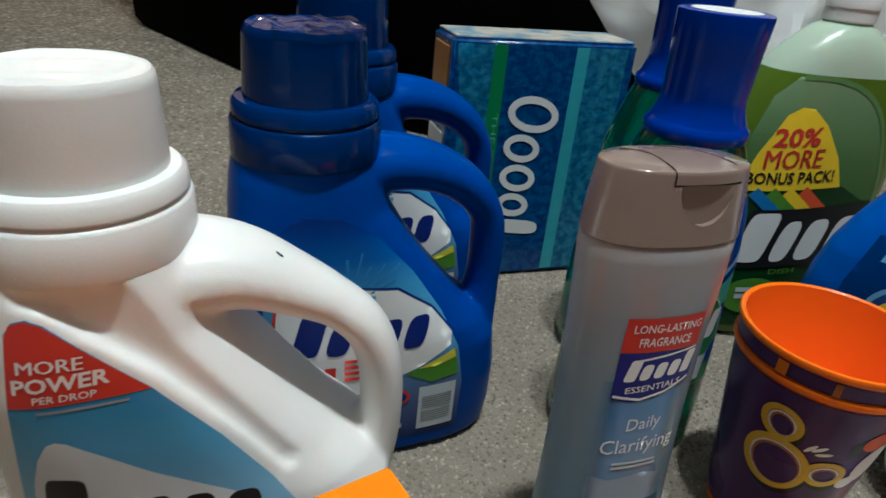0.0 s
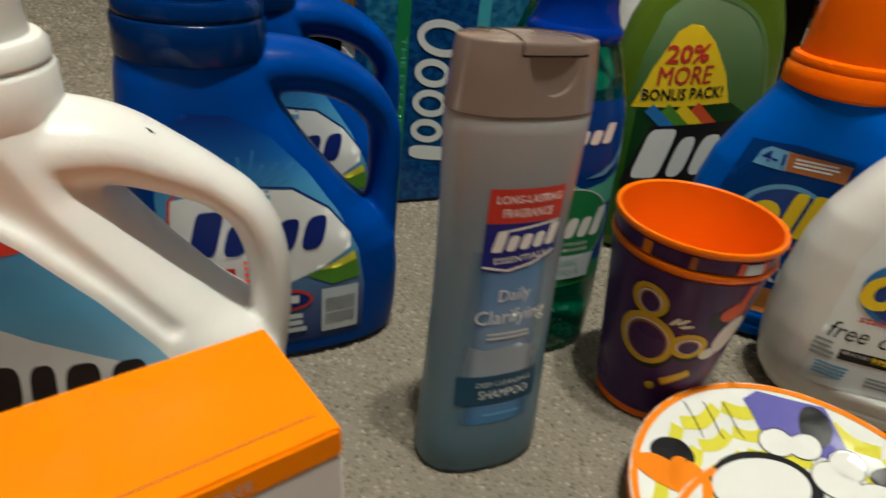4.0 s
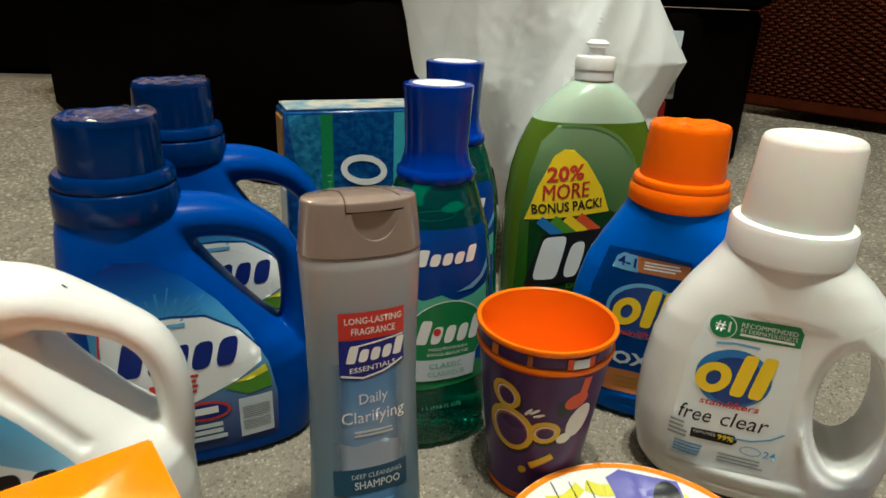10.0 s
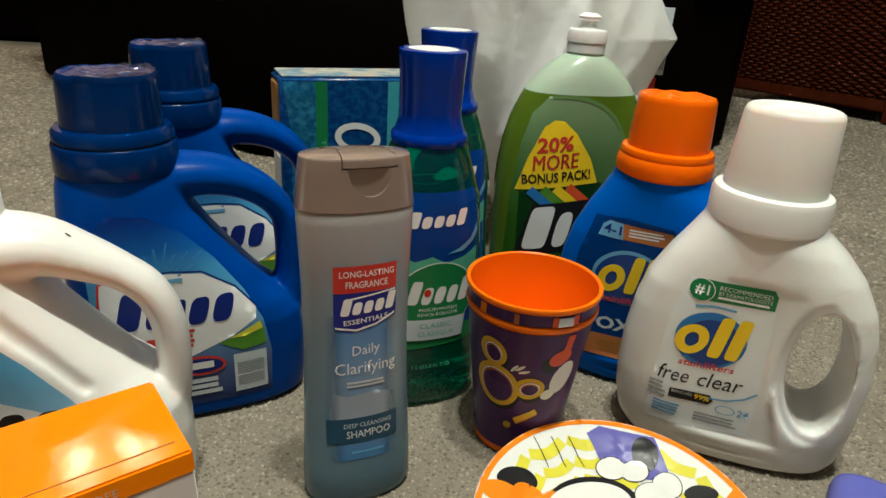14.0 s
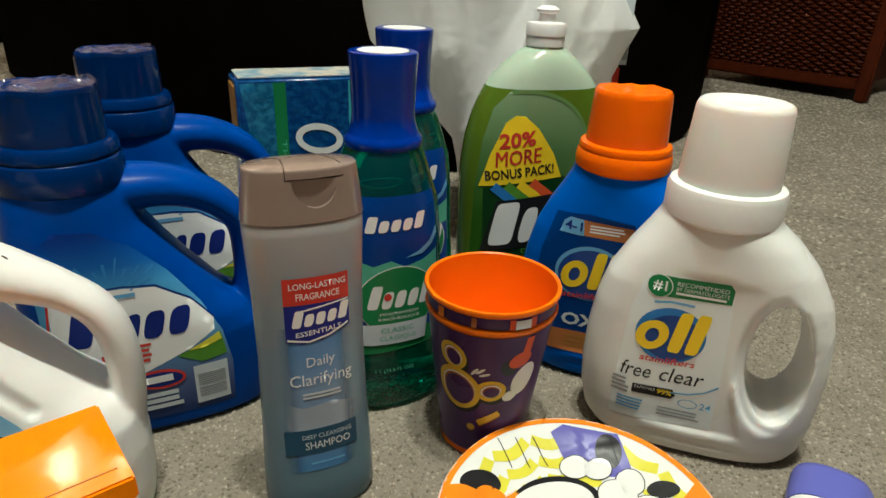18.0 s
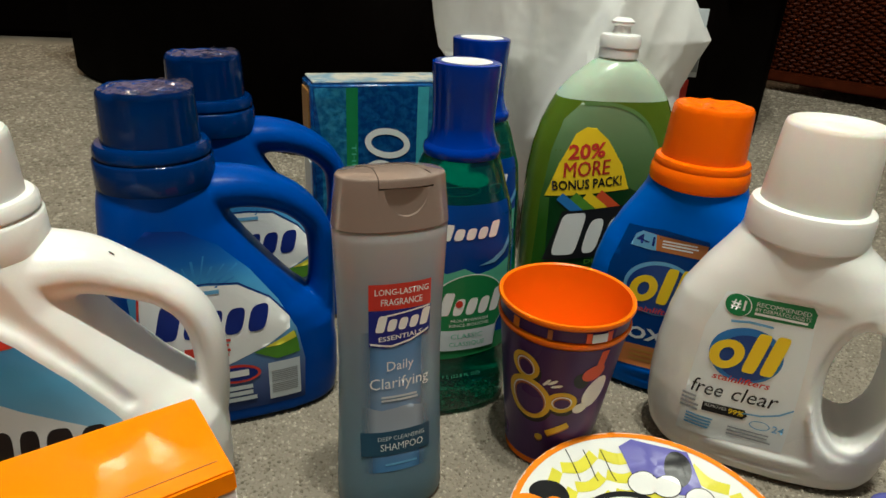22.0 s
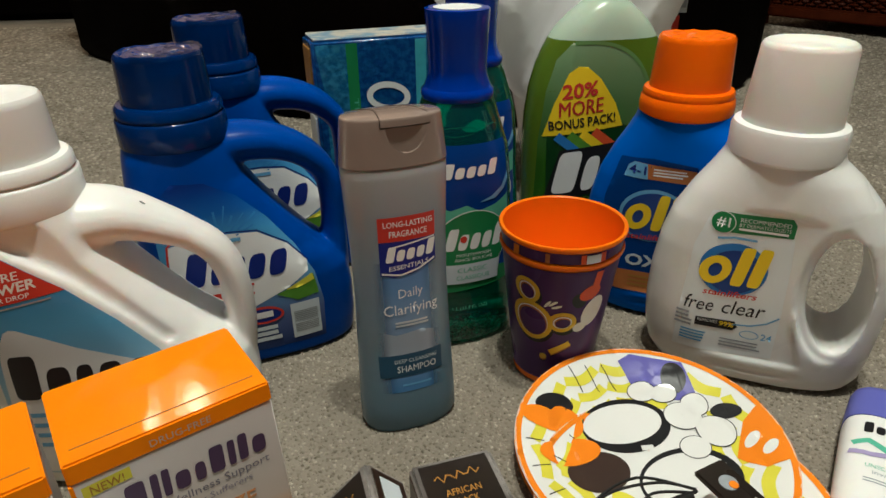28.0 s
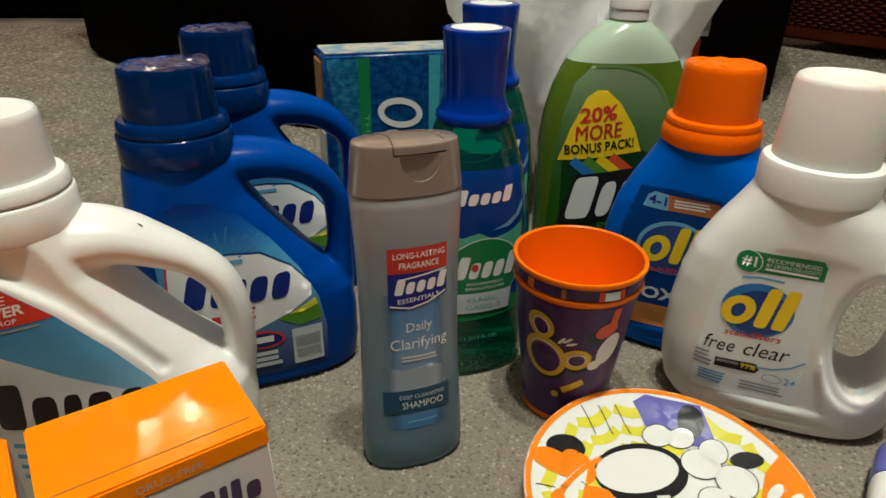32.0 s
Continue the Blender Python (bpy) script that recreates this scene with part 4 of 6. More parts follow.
def shampoo(m):
    t = thing("shampoo_bottle", m, "translucent pale blue shampoo bottle with taupe flip cap", "shampoo")

    def sec(z, a, b, n=2.3):
        return (z, 0.0, 0.0, a * 0.93, b * 0.87, n)

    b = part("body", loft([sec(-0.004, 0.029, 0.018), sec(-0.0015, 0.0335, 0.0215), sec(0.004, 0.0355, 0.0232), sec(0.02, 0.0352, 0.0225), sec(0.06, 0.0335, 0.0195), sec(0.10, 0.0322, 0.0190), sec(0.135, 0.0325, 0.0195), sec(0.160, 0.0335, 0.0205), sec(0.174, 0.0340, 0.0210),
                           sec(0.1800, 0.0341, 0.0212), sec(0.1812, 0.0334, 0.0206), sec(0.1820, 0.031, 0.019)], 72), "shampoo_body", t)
    notch = [(0.0040 + 0.0119 * math.cos(k), 0.2045 + 0.0150 * math.sin(k)) for k in [math.pi + math.pi * i / 18 for i in range(19)]]
    cap_me = carved(loft([sec(0.1816, 0.0340, 0.0212), sec(0.1820, 0.0345, 0.0216), sec(0.195, 0.0332, 0.0208), sec(0.2078, 0.0315, 0.0201), sec(0.2087, 0.0312, 0.0199), sec(0.2091, 0.0306, 0.0195), sec(0.2101, 0.018, 0.0115), sec(0.2104, 0.004, 0.0025)], 96),
                    (prism(notch, -0.1, -0.0160), prism(rect(-0.0107, 0.0188, 0.2038, 0.2047), -0.1, -0.0130)))
    lid = part("cap", cap_me, "cap_taupe", t, "taupe flip cap with thumb notch")
    part("lid_seam", tube(spline([(-0.0163, 0.0117, 0.2098), (-0.0098, 0.0035, 0.2103), (-0.0098, -0.0070, 0.2102), (-0.0107, -0.0161, 0.2092), (-0.0107, -0.0171, 0.2045)], 6), 0.00026, 6), "print_sooty", lid)
    part("lid_seam", tube(spline([(0.0005, 0.0144, 0.2096), (0.0093, 0.0104, 0.2100), (0.0153, 0.0017, 0.2101), (0.0186, -0.0109, 0.2093), (0.0188, -0.0135, 0.2045)], 6), 0.00026, 6), "print_sooty", lid)
    pr = Print(b, t)
    aside = Matrix.Translation((-0.0042, 0, -0.0035)) @ Matrix.Diagonal((0.92, 1, 1, 1))
    low = Matrix.Translation((-0.0042, 0, -0.0010)) @ Matrix.Diagonal((0.92, 1, 1, 1))
    pr.lay("label", poly([(-0.0195, 0.0335), (0.0265, 0.0335), (0.0265, 0.1270), (-0.0175, 0.1270), (-0.0190, 0.06)]), "shampoo_print", 1, "sky blue label print", aside)
    pr.lay("print_panel", poly(rect(-0.0132, 0.0250, 0.1405, 0.1560)), "print_red", 2, "", aside)
    pr.lay("print_line_of_text", lettering("LONG-LASTING", -0.0098, 0.0232, 0.1495, 0.1532, bold=0.012), "print_white", 3, "", aside)
    pr.lay("print_line_of_text", lettering("FRAGRANCE", -0.0062, 0.0192, 0.1432, 0.1472, bold=0.012), "print_white", 3, "", aside)
    pr.lay("print_panel", poly([(-0.0132, 0.1185), (-0.004, 0.1168), (0.008, 0.1180), (0.018, 0.1215), (0.0250, 0.1240), (0.0250, 0.1403), (-0.0132, 0.1403)]), "print_violet", 2, "", aside)
    pr.lay("print_swoosh", stroke([(-0.0125, 0.1200), (0.0, 0.1180), (0.012, 0.1205), (0.024, 0.1255)], 0.0012), "print_white", 3, "", aside)
    pr.lay("print_swoosh", stroke([(-0.006, 0.1365), (0.006, 0.1380), (0.016, 0.1392), (0.0245, 0.1398)], 0.0010), "print_white", 3, "", aside)
    wordmark(pr, "brand_mark", -0.0105, 0.0235, 0.1268, 0.1370, "print_white", 0.002, layer=3, turn=aside)
    pr.lay("print_line_of_text", lettering("ESSENTIALS", -0.0075, 0.0195, 0.1212, 0.1242, 0.002, 0, 0.012), "print_white", 3, "", aside)
    pr.lay("print_line_of_text", lettering("Daily", -0.0025, 0.0145, 0.0975, 0.1055, 0.001), "print_white", 3, "", low)
    pr.lay("print_line_of_text", lettering("Clarifying", -0.0130, 0.0250, 0.0855, 0.0950, 0.001), "print_white", 3, "", low)
    pr.lay("small_print", bars(-0.006, 0.020, 0.0785, 0.083, 2, 0.6, 9), "print_pale", 3, "", low)
    pr.lay("print_mist", poly([(-0.0190, 0.0585), (0.0265, 0.0585), (0.0265, 0.0715), (0.012, 0.0755), (-0.006, 0.0735), (-0.0188, 0.0775)]), "print_mist", 2, "", low)
    pr.lay("print_band", poly(rect(-0.0190, 0.0265, 0.0430, 0.0590)), "print_deep2", 3, "", low)
    pr.lay("print_line_of_text", lettering("DEEP CLEANSING", -0.0085, 0.0225, 0.0528, 0.0556), "print_pale", 4, "", low)
    pr.lay("print_line_of_text", lettering("SHAMPOO", -0.0070, 0.0215, 0.0460, 0.0508, bold=0.01), "print_white", 4, "", low)
    pr.lay("small_print", bars(-0.004, 0.018, 0.0350, 0.0368, 1, 0.8), "print_sky", 2, "", low)
    return t


M["print_mist"] = pbr("print_mist", (0.35, 0.41, 0.49), 0.32, vary=0.05)
M["print_deep2"] = pbr("print_deep2", (0.022, 0.075, 0.13), 0.32, vary=0.06)
fading("print_mist", -0.0220, 0.0204, 0.0100)
shampoo(pose(0.1000, 0.1900, 0.0, -3.0, 0, 16))


def mouthwash(m):
    t = thing("mouthwash_bottle", m, "clear green mouthwash bottle with a tall blue cap", "mouthwash", "mouthwash bottles")

    def sec(z, a, b, n=2.4):
        return (z, 0.0, 0.0, a, b, n)

    b = part("body", loft([sec(-0.001, 0.0363, 0.028), sec(0.0015, 0.0424, 0.0335), sec(0.008, 0.0451, 0.0360), sec(0.03, 0.0451, 0.0360), sec(0.07, 0.0435, 0.0352), sec(0.10, 0.0409, 0.0342), sec(0.135, 0.0396, 0.0335), sec(0.158, 0.0374, 0.0320, 2.3), sec(0.176, 0.0317, 0.0295, 2.2),
                           sec(0.188, 0.0283, 0.0265, 2.1), sec(0.194, 0.0260, 0.0245, 2.0), sec(0.197, 0.0232, 0.0225, 2.0)], 64), "mouthwash", t)
    cap = part("cap", lathe([(0.0236, 0.1940), (0.0256, 0.1952), (0.0263, 0.1978), (0.0258, 0.2008), (0.0240, 0.2026), (0.0236, 0.2034), (0.0226, 0.2062), (0.0211, 0.2110), (0.0206, 0.2160), (0.0214, 0.2380), (0.0224, 0.2535), (0.0222, 0.2550), (0.0208, 0.2556), (0.0170, 0.2552)]), "cap_blue", t)
    part("cap_seal", lathe([(0.0165, 0.2550), (0.0165, 0.2557), (0.008, 0.2558)]), "cap_white", cap, "round white cap insert")
    pr = Print(b, t)
    pr.lay("label", poly([(-0.031, 0.055), (0.031, 0.055), (0.0318, 0.080), (0.0300, 0.130), (0.0275, 0.165), (0.026, 0.1675), (-0.026, 0.1675), (-0.0275, 0.165), (-0.030, 0.130), (-0.0318, 0.08)]), "print_deep3", 1, "blue and green printed label")
    pr.lay("print_wave", poly([(-0.030, 0.098), (0.0305, 0.106), (0.0300, 0.125), (0.018, 0.1200), (0.004, 0.117), (-0.006, 0.1225), (-0.018, 0.119), (-0.0295, 0.124)]), "print_mint", 2)
    pr.lay("print_wave", poly([(0.004, 0.1235), (0.014, 0.1270), (0.023, 0.1325), (0.0292, 0.1420), (0.0298, 0.1365), (0.0255, 0.1300), (0.017, 0.1245)]), "print_sky", 3)
    wordmark(pr, "brand_mark", -0.024, 0.0175, 0.1430, 0.1545, "print_white", 0.001, layer=3)
    pr.lay("print_oval", poly(oval(-0.0005, 0.0915, 0.0285, 0.0265)), "print_white", 4)
    pr.lay("print_oval", poly(oval(-0.0005, 0.0915, 0.0278, 0.0258)), "print_green", 5)
    wordmark(pr, "brand_mark", -0.0240, 0.0225, 0.0865, 0.1045, "print_white", 0.0, layer=6)
    pr.lay("print_dot", poly(oval(-0.0085, 0.0955, 0.0026, 0.0028)), "print_red", 7)
    pr.lay("print_line_of_text", lettering("MOUTHWASH", -0.0140, 0.0140, 0.0810, 0.0835), "print_white", 6)
    pr.lay("print_line_of_text", lettering("RINCE-BOUCHE", -0.0150, 0.0150, 0.0772, 0.0796), "print_white", 6)
    pr.lay("print_ribbon", poly([(-0.026, 0.0580), (0.0200, 0.0580), (0.0175, 0.0655), (0.0220, 0.0745), (-0.026, 0.0745)]), "print_pale", 6)
    pr.lay("print_line_of_text", lettering("CLASSIC", -0.0135, 0.0105, 0.0675, 0.0715), "print_mint", 7)
    pr.lay("print_line_of_text", lettering("CLASSIQUE", -0.0145, 0.0125, 0.0605, 0.0648), "print_mint", 7)
    pr.lay("print_wave", poly([(-0.030, 0.050), (0.0300, 0.054), (0.0305, 0.066), (0.012, 0.070), (-0.030, 0.066)]), "print_green", 2)
    # flat rings: shade of the embossing drawn in darker green
    for x, a in ((-0.010, 0.0135), (0.0155, 0.0060)):
        pr.lay("embossed_ring", ringed(x, 0.1765, a, 0.0034, 0.0006, 3), "emboss_shade_green", 1)
    pr.lay("print_line_of_text", lettering("1 L (33.8 FL OZ)", -0.0175, 0.0110, 0.0330, 0.0370), "print_mint", 3)
    return t


M["emboss_shade_green"] = pbr("emboss_shade_green", (0.006, 0.10, 0.07), 0.2, vary=0.05)
M["print_deep3"] = pbr("print_deep3", (0.002, 0.046, 0.26), 0.3, vary=0.06, spec=0.15)
GREEN_BOTTLE = mouthwash(pose(0.1441, 0.2985, 0, 0, 0, 16) @ Matrix.Diagonal((1, 1, 0.987, 1)))
copy_thing(GREEN_BOTTLE, pose(0.1645, 0.3900, 0, 0, 0, 14) @ Matrix.Diagonal((1, 1, 1.022, 1)))


def dish_soap(m):
    """A broad squeeze bottle, liquid below, empty shoulder above, with a push-pull cap."""
    t = thing("dish_soap_bottle", m, "green dish soap bottle with white push-pull cap", "dish soap")

    def sec(z, a, b, n=2.5):
        return (z, 0.0, 0.0, a, b, n)

    b = part("body", loft([sec(-0.001, 0.054, 0.022), sec(0.002, 0.062, 0.029), sec(0.012, 0.068, 0.032), sec(0.05, 0.0695, 0.033), sec(0.10, 0.0705, 0.033), sec(0.14, 0.0695, 0.032), sec(0.165, 0.0665, 0.031), sec(0.185, 0.0615, 0.0295), sec(0.200, 0.0550, 0.028), sec(0.2085, 0.0505, 0.0272)], 72), "green_liquid", t, "green liquid seen through the plastic")
    part("shoulder", loft([sec(0.2085, 0.0505, 0.0272), sec(0.216, 0.0450, 0.0260), sec(0.2245, 0.0375, 0.0245, 2.3), sec(0.2320, 0.0290, 0.0220, 2.1), sec(0.2380, 0.0210, 0.0185, 2.0), sec(0.2405, 0.0160, 0.0155, 2.0), sec(0.2430, 0.0150, 0.0150, 2.0)], 72), "green_clear", t, "pale empty upper part")
    part("cap", lathe([(0.0160, 0.2415), (0.0168, 0.2425), (0.0166, 0.2500), (0.0172, 0.2506), (0.0172, 0.2580), (0.0160, 0.2605), (0.0085, 0.2612), (0.0072, 0.2640), (0.0070, 0.2680), (0.0096, 0.2695), (0.0098, 0.2712), (0.0060, 0.2740)]), "cap_white", t)
    pr = Print(b, t, (0, 1, 0), 0.00028)
    pr.lay("front_panel", poly([(-0.058, 0.012), (0.054, 0.012), (0.056, 0.06), (0.052, 0.12), (0.043, 0.156), (0.031, 0.182), (0.014, 0.1985), (-0.010, 0.2065), (-0.036, 0.2065), (-0.049, 0.192), (-0.057, 0.165), (-0.062, 0.12), (-0.063, 0.05)]), "green_panel_haze", 0, "raised arched front panel, whitish haze put into its upper colour")
    # flat pale stroke: the highlight along the moulded arch, painted on
    ridge = [tuple(q)[:2] for q in spline([(0.0555, 0.05, 0), (0.0515, 0.12, 0), (0.0425, 0.156, 0), (0.0305, 0.182, 0), (0.0135, 0.1985, 0), (-0.010, 0.2063, 0), (-0.034, 0.2063, 0)], 6)]
    pr.lay("panel_ridge", stroke(ridge, 0.0034), "green_ridge_sheen", 1)
    tilt = Matrix.Translation((-0.026, 0, 0.1)) @ Matrix.Rotation(radians(-7), 4, "Y") @ Matrix.Translation((0.026, 0, -0.1))
    pr.lay("label", poly([(-0.056, 0.012), (0.050, 0.012), (0.052, 0.060), (0.047, 0.110), (0.020, 0.128), (-0.052, 0.128), (-0.058, 0.06)]), "print_green_dark", 1, "dark green printed label", tilt)
    pr.lay("print_triangle", poly([(-0.056, 0.1275), (0.0185, 0.1275), (0.012, 0.150), (-0.001, 0.174), (-0.012, 0.1855), (-0.020, 0.187), (-0.029, 0.182), (-0.044, 0.156)]), "print_yellow", 2, "", tilt)
    pr.lay("print_line_of_text", lettering("20%", -0.0365, -0.0045, 0.1595, 0.1730, 0, 0.1, 0.03), "print_red", 3, "", tilt)
    pr.lay("print_line_of_text", lettering("MORE", -0.0405, -0.0005, 0.1440, 0.1575, 0, 0.1, 0.03), "print_red", 3, "", tilt)
    pr.lay("print_line_of_text", lettering("BONUS PACK!", -0.0500, 0.0115, 0.1325, 0.1415, 0, 0, 0.02), "print_black", 3, "", tilt)
    for k, c in enumerate(("print_blue", "print_leaf", "print_yellow", "print_red2")):
        pr.lay("print_rainbow", stroke([(-0.044 + 0.0115 * k, 0.1270), (-0.024 + 0.0115 * k, 0.1075)], 0.0082), c, 3, "", tilt)
    pr.lay("brand_block", poly([(-0.060, 0.0655), (0.046, 0.0655), (0.050, 0.113), (-0.042, 0.113)]), "print_black", 4, "", tilt)
    wordmark(pr, "brand_mark", -0.0565, 0.036, 0.0700, 0.1105, "print_white", 0.0, ((1.2, 1.0), (0.8, 0.82), (0.95, 0.82), (1.05, 0.82)), 0.3, 5, tilt)
    pr.lay("print_line_of_text", lettering("DISH", -0.022, -0.002, 0.0590, 0.0635), "print_leaf", 4, "", tilt)
    pr.lay("print_leafy", poly(oval(-0.032, 0.040, 0.022, 0.016)), "print_leaf", 3, "", tilt)
    pr.lay("print_leafy", poly(oval(0.008, 0.034, 0.026, 0.014, 15)), "print_lemon", 3, "", tilt)
    pr.lay("small_print", bars(-0.044, -0.020, 0.036, 0.048, 2, 0.7, 12), "print_pale", 4, "", tilt)
    return t


M["print_green_dark"] = pbr("print_green_dark", (0.006, 0.045, 0.010), 0.3, vary=0.25, scale=120)
dish_soap(pose(0.290, 0.438, 0, 0, 0, 6))


def soap_pack(m):
    """Shrink-wrapped block of boxed soap bars."""
    t = thing("soap_multipack", m, "blue shrink-wrapped multipack of soap bars", "soap")
    W, D, Z = 0.156, 0.052, 0.2045
    b = part("wrapper", box(0, W, 0, D, 0, Z, 0.003, 3), "soap_wrap", t)
    part("top_film", box(0.003, W - 0.003, 0.003, D - 0.003, Z - 0.0004, Z + 0.0012, 0.0005), "soap_wrap_top_sheen", t, "glossy creased clear film over soap boxes, grazing sheen put into its pale colour")
    part("end_flap", box(-0.0012, 0.0006, 0.008, D - 0.008, Z - 0.052, Z - 0.008, 0.0004), "print_amber", t, "brown printed end panel")
    part("end_flap", box(-0.0012, 0.0006, 0.008, D - 0.008, Z - 0.125, Z - 0.075, 0.0004), "print_pale", t)
    pr = Print(b, t)
    pr.lay("print_band", poly(rect(0.003, 0.033, 0.004, Z - 0.004), 0.01), "soap_wrap_light", 1)
    pr.lay("print_band", poly(rect(0.0325, 0.0435, 0.004, Z - 0.004), 0.01), "print_green", 2)
    pr.lay("print_band", poly(rect(0.1015, 0.1125, 0.004, Z - 0.004), 0.01), "soap_wrap_aqua", 2)
    pr.lay("print_band", poly(rect(0.1125, 0.147, 0.004, Z - 0.004), 0.01), "soap_wrap_light", 1)
    turn = Matrix.Translation((0.0395, 0, 0.10)) @ Matrix.Rotation(radians(90), 4, "Y")
    pr.lay("print_line_of_text", lettering("THE EYE OPENER", -0.048, 0.060, -0.0022, 0.0022), "print_mint", 3, "", turn)
    turn2 = Matrix.Translation((0.0740, 0, 0.118)) @ Matrix.Rotation(radians(90), 4, "Y")
    wordmark(pr, "brand_mark", -0.048, 0.076, -0.024, 0.036, "print_white", 0.0, ((1.25, 0.75, 0.19), (1.0, 0.54, 0.22), (1.0, 0.54, 0.22), (0.9, 0.50, 0.25), (0.65, 0.70)), 0.12, 3, turn2)
    return t


M["soap_wrap_aqua"] = pbr("soap_wrap_aqua", (0.07, 0.40, 0.48), 0.22, vary=0.2, scale=90, bump=0.4, bump_scale=80, coat=0.4)
soap_pack(pose(0.0225, 0.462, 0, 0, 0, 16))


def around(bm, radius_at, cx=0.0, cy=0.0, lift=0.0004, start=-90.0):
    """Wraps flat print (x along the girth, z up) round an upright cone."""
    for v in bm.verts:
        r = radius_at(v.co.z) + lift
        a = radians(start) + v.co.x / radius_at(0.06)
        v.co = (cx + r * math.cos(a), cy + r * math.sin(a), v.co.z)
    return bm


def party_cup(m):
    """Two stacked stadium cups: the lower one printed, the upper one's rim above it."""
    t = thing("party_cup", m, "orange plastic party cup printed in purple and gold", "cup", "nested party cups")

    def wall(base, top, r0, r1, z0, thick=0.0011):
        out = [(r0 * 0.90, z0), (r0 * 0.985, z0 + 0.0008), (r0, z0 + 0.004), (r1 - 0.0004, top - 0.0045), (r1, top - 0.004), (r1 + 0.0013, top - 0.0036), (r1 + 0.0019, top - 0.0018), (r1 + 0.0014, top - 0.0003), (r1 + 0.0002, top)]
        inner = [(r1 - thick, top - 0.0008), (r1 - thick - 0.0002, top - 0.004), (r0 - thick, z0 + 0.005), (r0 * 0.9, z0 + 0.0025), (r0 * 0.3, z0 + 0.0022)]
        return lathe(out + inner, seg=72)

    part("cup_body", wall(0, 0.1080, 0.0292, 0.0412, 0.0), "orange_plastic", t, "lower cup")
    slope = (0.0412 - 0.0292) / 0.100
    rad = lambda z: 0.0292 + slope * (z - 0.004)
    sleeve = bmesh.new()
    seg, rings = 72, []
    for z in (0.006, 0.03, 0.06, 0.09, 0.1025):
        rings.append([sleeve.verts.new(((rad(z) + 0.00014) * math.cos(2 * math.pi * k / seg), (rad(z) + 0.00014) * math.sin(2 * math.pi * k / seg), z)) for k in range(seg)])
    for r0, r1 in zip(rings, rings[1:]):
        for k in range(seg):
            sleeve.faces.new((r0[k], r0[(k + 1) % seg], r1[(k + 1) % seg], r1[k]))
    part("print_sleeve", sleeve, "purple_print", t, "dark purple printed wrap")

    def ink(name, bm, material, layer):
        gridded(bm, 0.004)
        part(name, around(bm, rad, 0, 0, 0.00016 + 0.0001 * layer, -118), material, t)

    # gold rings, each with dark, rust and pale lines inside its lower edge
    for x, z, ra, rb, wide, turn in ((-0.0115, 0.0835, 0.0090, 0.0102, 0.0030, 20), (-0.0085, 0.0590, 0.0150, 0.0165, 0.0034, 25), (0.0130, 0.0610, 0.0095, 0.0085, 0.0030, 10)):
        for drop, shrink, line, mt, lay in ((0.0032, 0.0, wide, "print_black", 1), (0.0012, 0.0016, wide, "print_rust", 2), (0.0006, 0.0030, 0.0010, "print_white", 3), (0.0, 0.0, wide, "print_gold", 4)):
            ink("gold_ring", ringed(x + 0.4 * drop, z - drop, ra - shrink, rb - shrink, line, turn), mt, lay)
    for dz, mt, lay in ((-0.0022, "print_black", 1), (-0.0012, "print_rust", 2), (0.0, "print_gold", 3)):
        ink("gold_slash", stroke([(0.006, 0.0330 + dz), (0.020, 0.0420 + dz)], 0.0048), mt, lay)
        ink("gold_slash", poly(oval(0.001, 0.0285 + dz, 0.0028, 0.0026), 0), mt, lay)
    for dx, dz, turn in ((0.0, 0.0, 55), (0.0035, 0.0008, 40), (0.006, -0.0018, 20)):
        ink("print_spark", poly(oval(0.0025 + dx, 0.0755 + dz, 0.0036, 0.0010, turn), 0), "print_white", 2)
    ink("print_patch", poly(oval(0.0335, 0.0680, 0.0075, 0.0125, -18), 0), "print_white", 2)
    ink("print_patch", poly(oval(0.0255, 0.0560, 0.0050, 0.0040, 25), 0), "print_white", 3)
    ink("print_patch", poly(oval(0.0290, 0.0845, 0.0075, 0.0055, 30), 0), "print_red2", 3)
    ink("print_patch", poly([(0.029, 0.085), (0.034, 0.084), (0.036, 0.101), (0.031, 0.101)], 0), "print_red2", 3)
    ink("print_patch", poly(oval(0.0225, 0.0790, 0.0048, 0.0062, 10), 0), "print_black", 1)
    up = part("inner_cup", wall(0, 0.1210, 0.0300, 0.0421, 0.0165), "orange_plastic", t, "upper cup, plain orange inside")
    band = bmesh.new()
    lo = [band.verts.new((0.0415 * math.cos(2 * math.pi * k / seg), 0.0415 * math.sin(2 * math.pi * k / seg), 0.1085)) for k in range(seg)]
    hi = [band.verts.new((0.0424 * math.cos(2 * math.pi * k / seg), 0.0424 * math.sin(2 * math.pi * k / seg), 0.1164)) for k in range(seg)]
    for k in range(seg):
        band.faces.new((lo[k], lo[(k + 1) % seg], hi[(k + 1) % seg], hi[k]))
    part("print_sleeve", band, "purple_print", t)
    rim = lambda z: 0.0421
    for x, w, c in ((-0.024, 0.005, "print_orange"), (0.0, 0.003, "print_rust"), (0.0225, 0.0035, "print_red2"), (0.036, 0.004, "print_red2")):
        part("print_patch", around(poly(rect(x, x + w, 0.1092, 0.1160), 0), rim, 0, 0, 0.0009, -118), c, t)
    part("price_sticker", around(gridded(poly(rect(0.026, 0.036, 0.1095, 0.1155), 0), 0.002), rim, 0, 0, 0.0013, -118), "print_pale", t, "small pale price sticker")
    return t


party_cup(pose(0.2110, 0.2340, 0.0, 0, 0, 0))


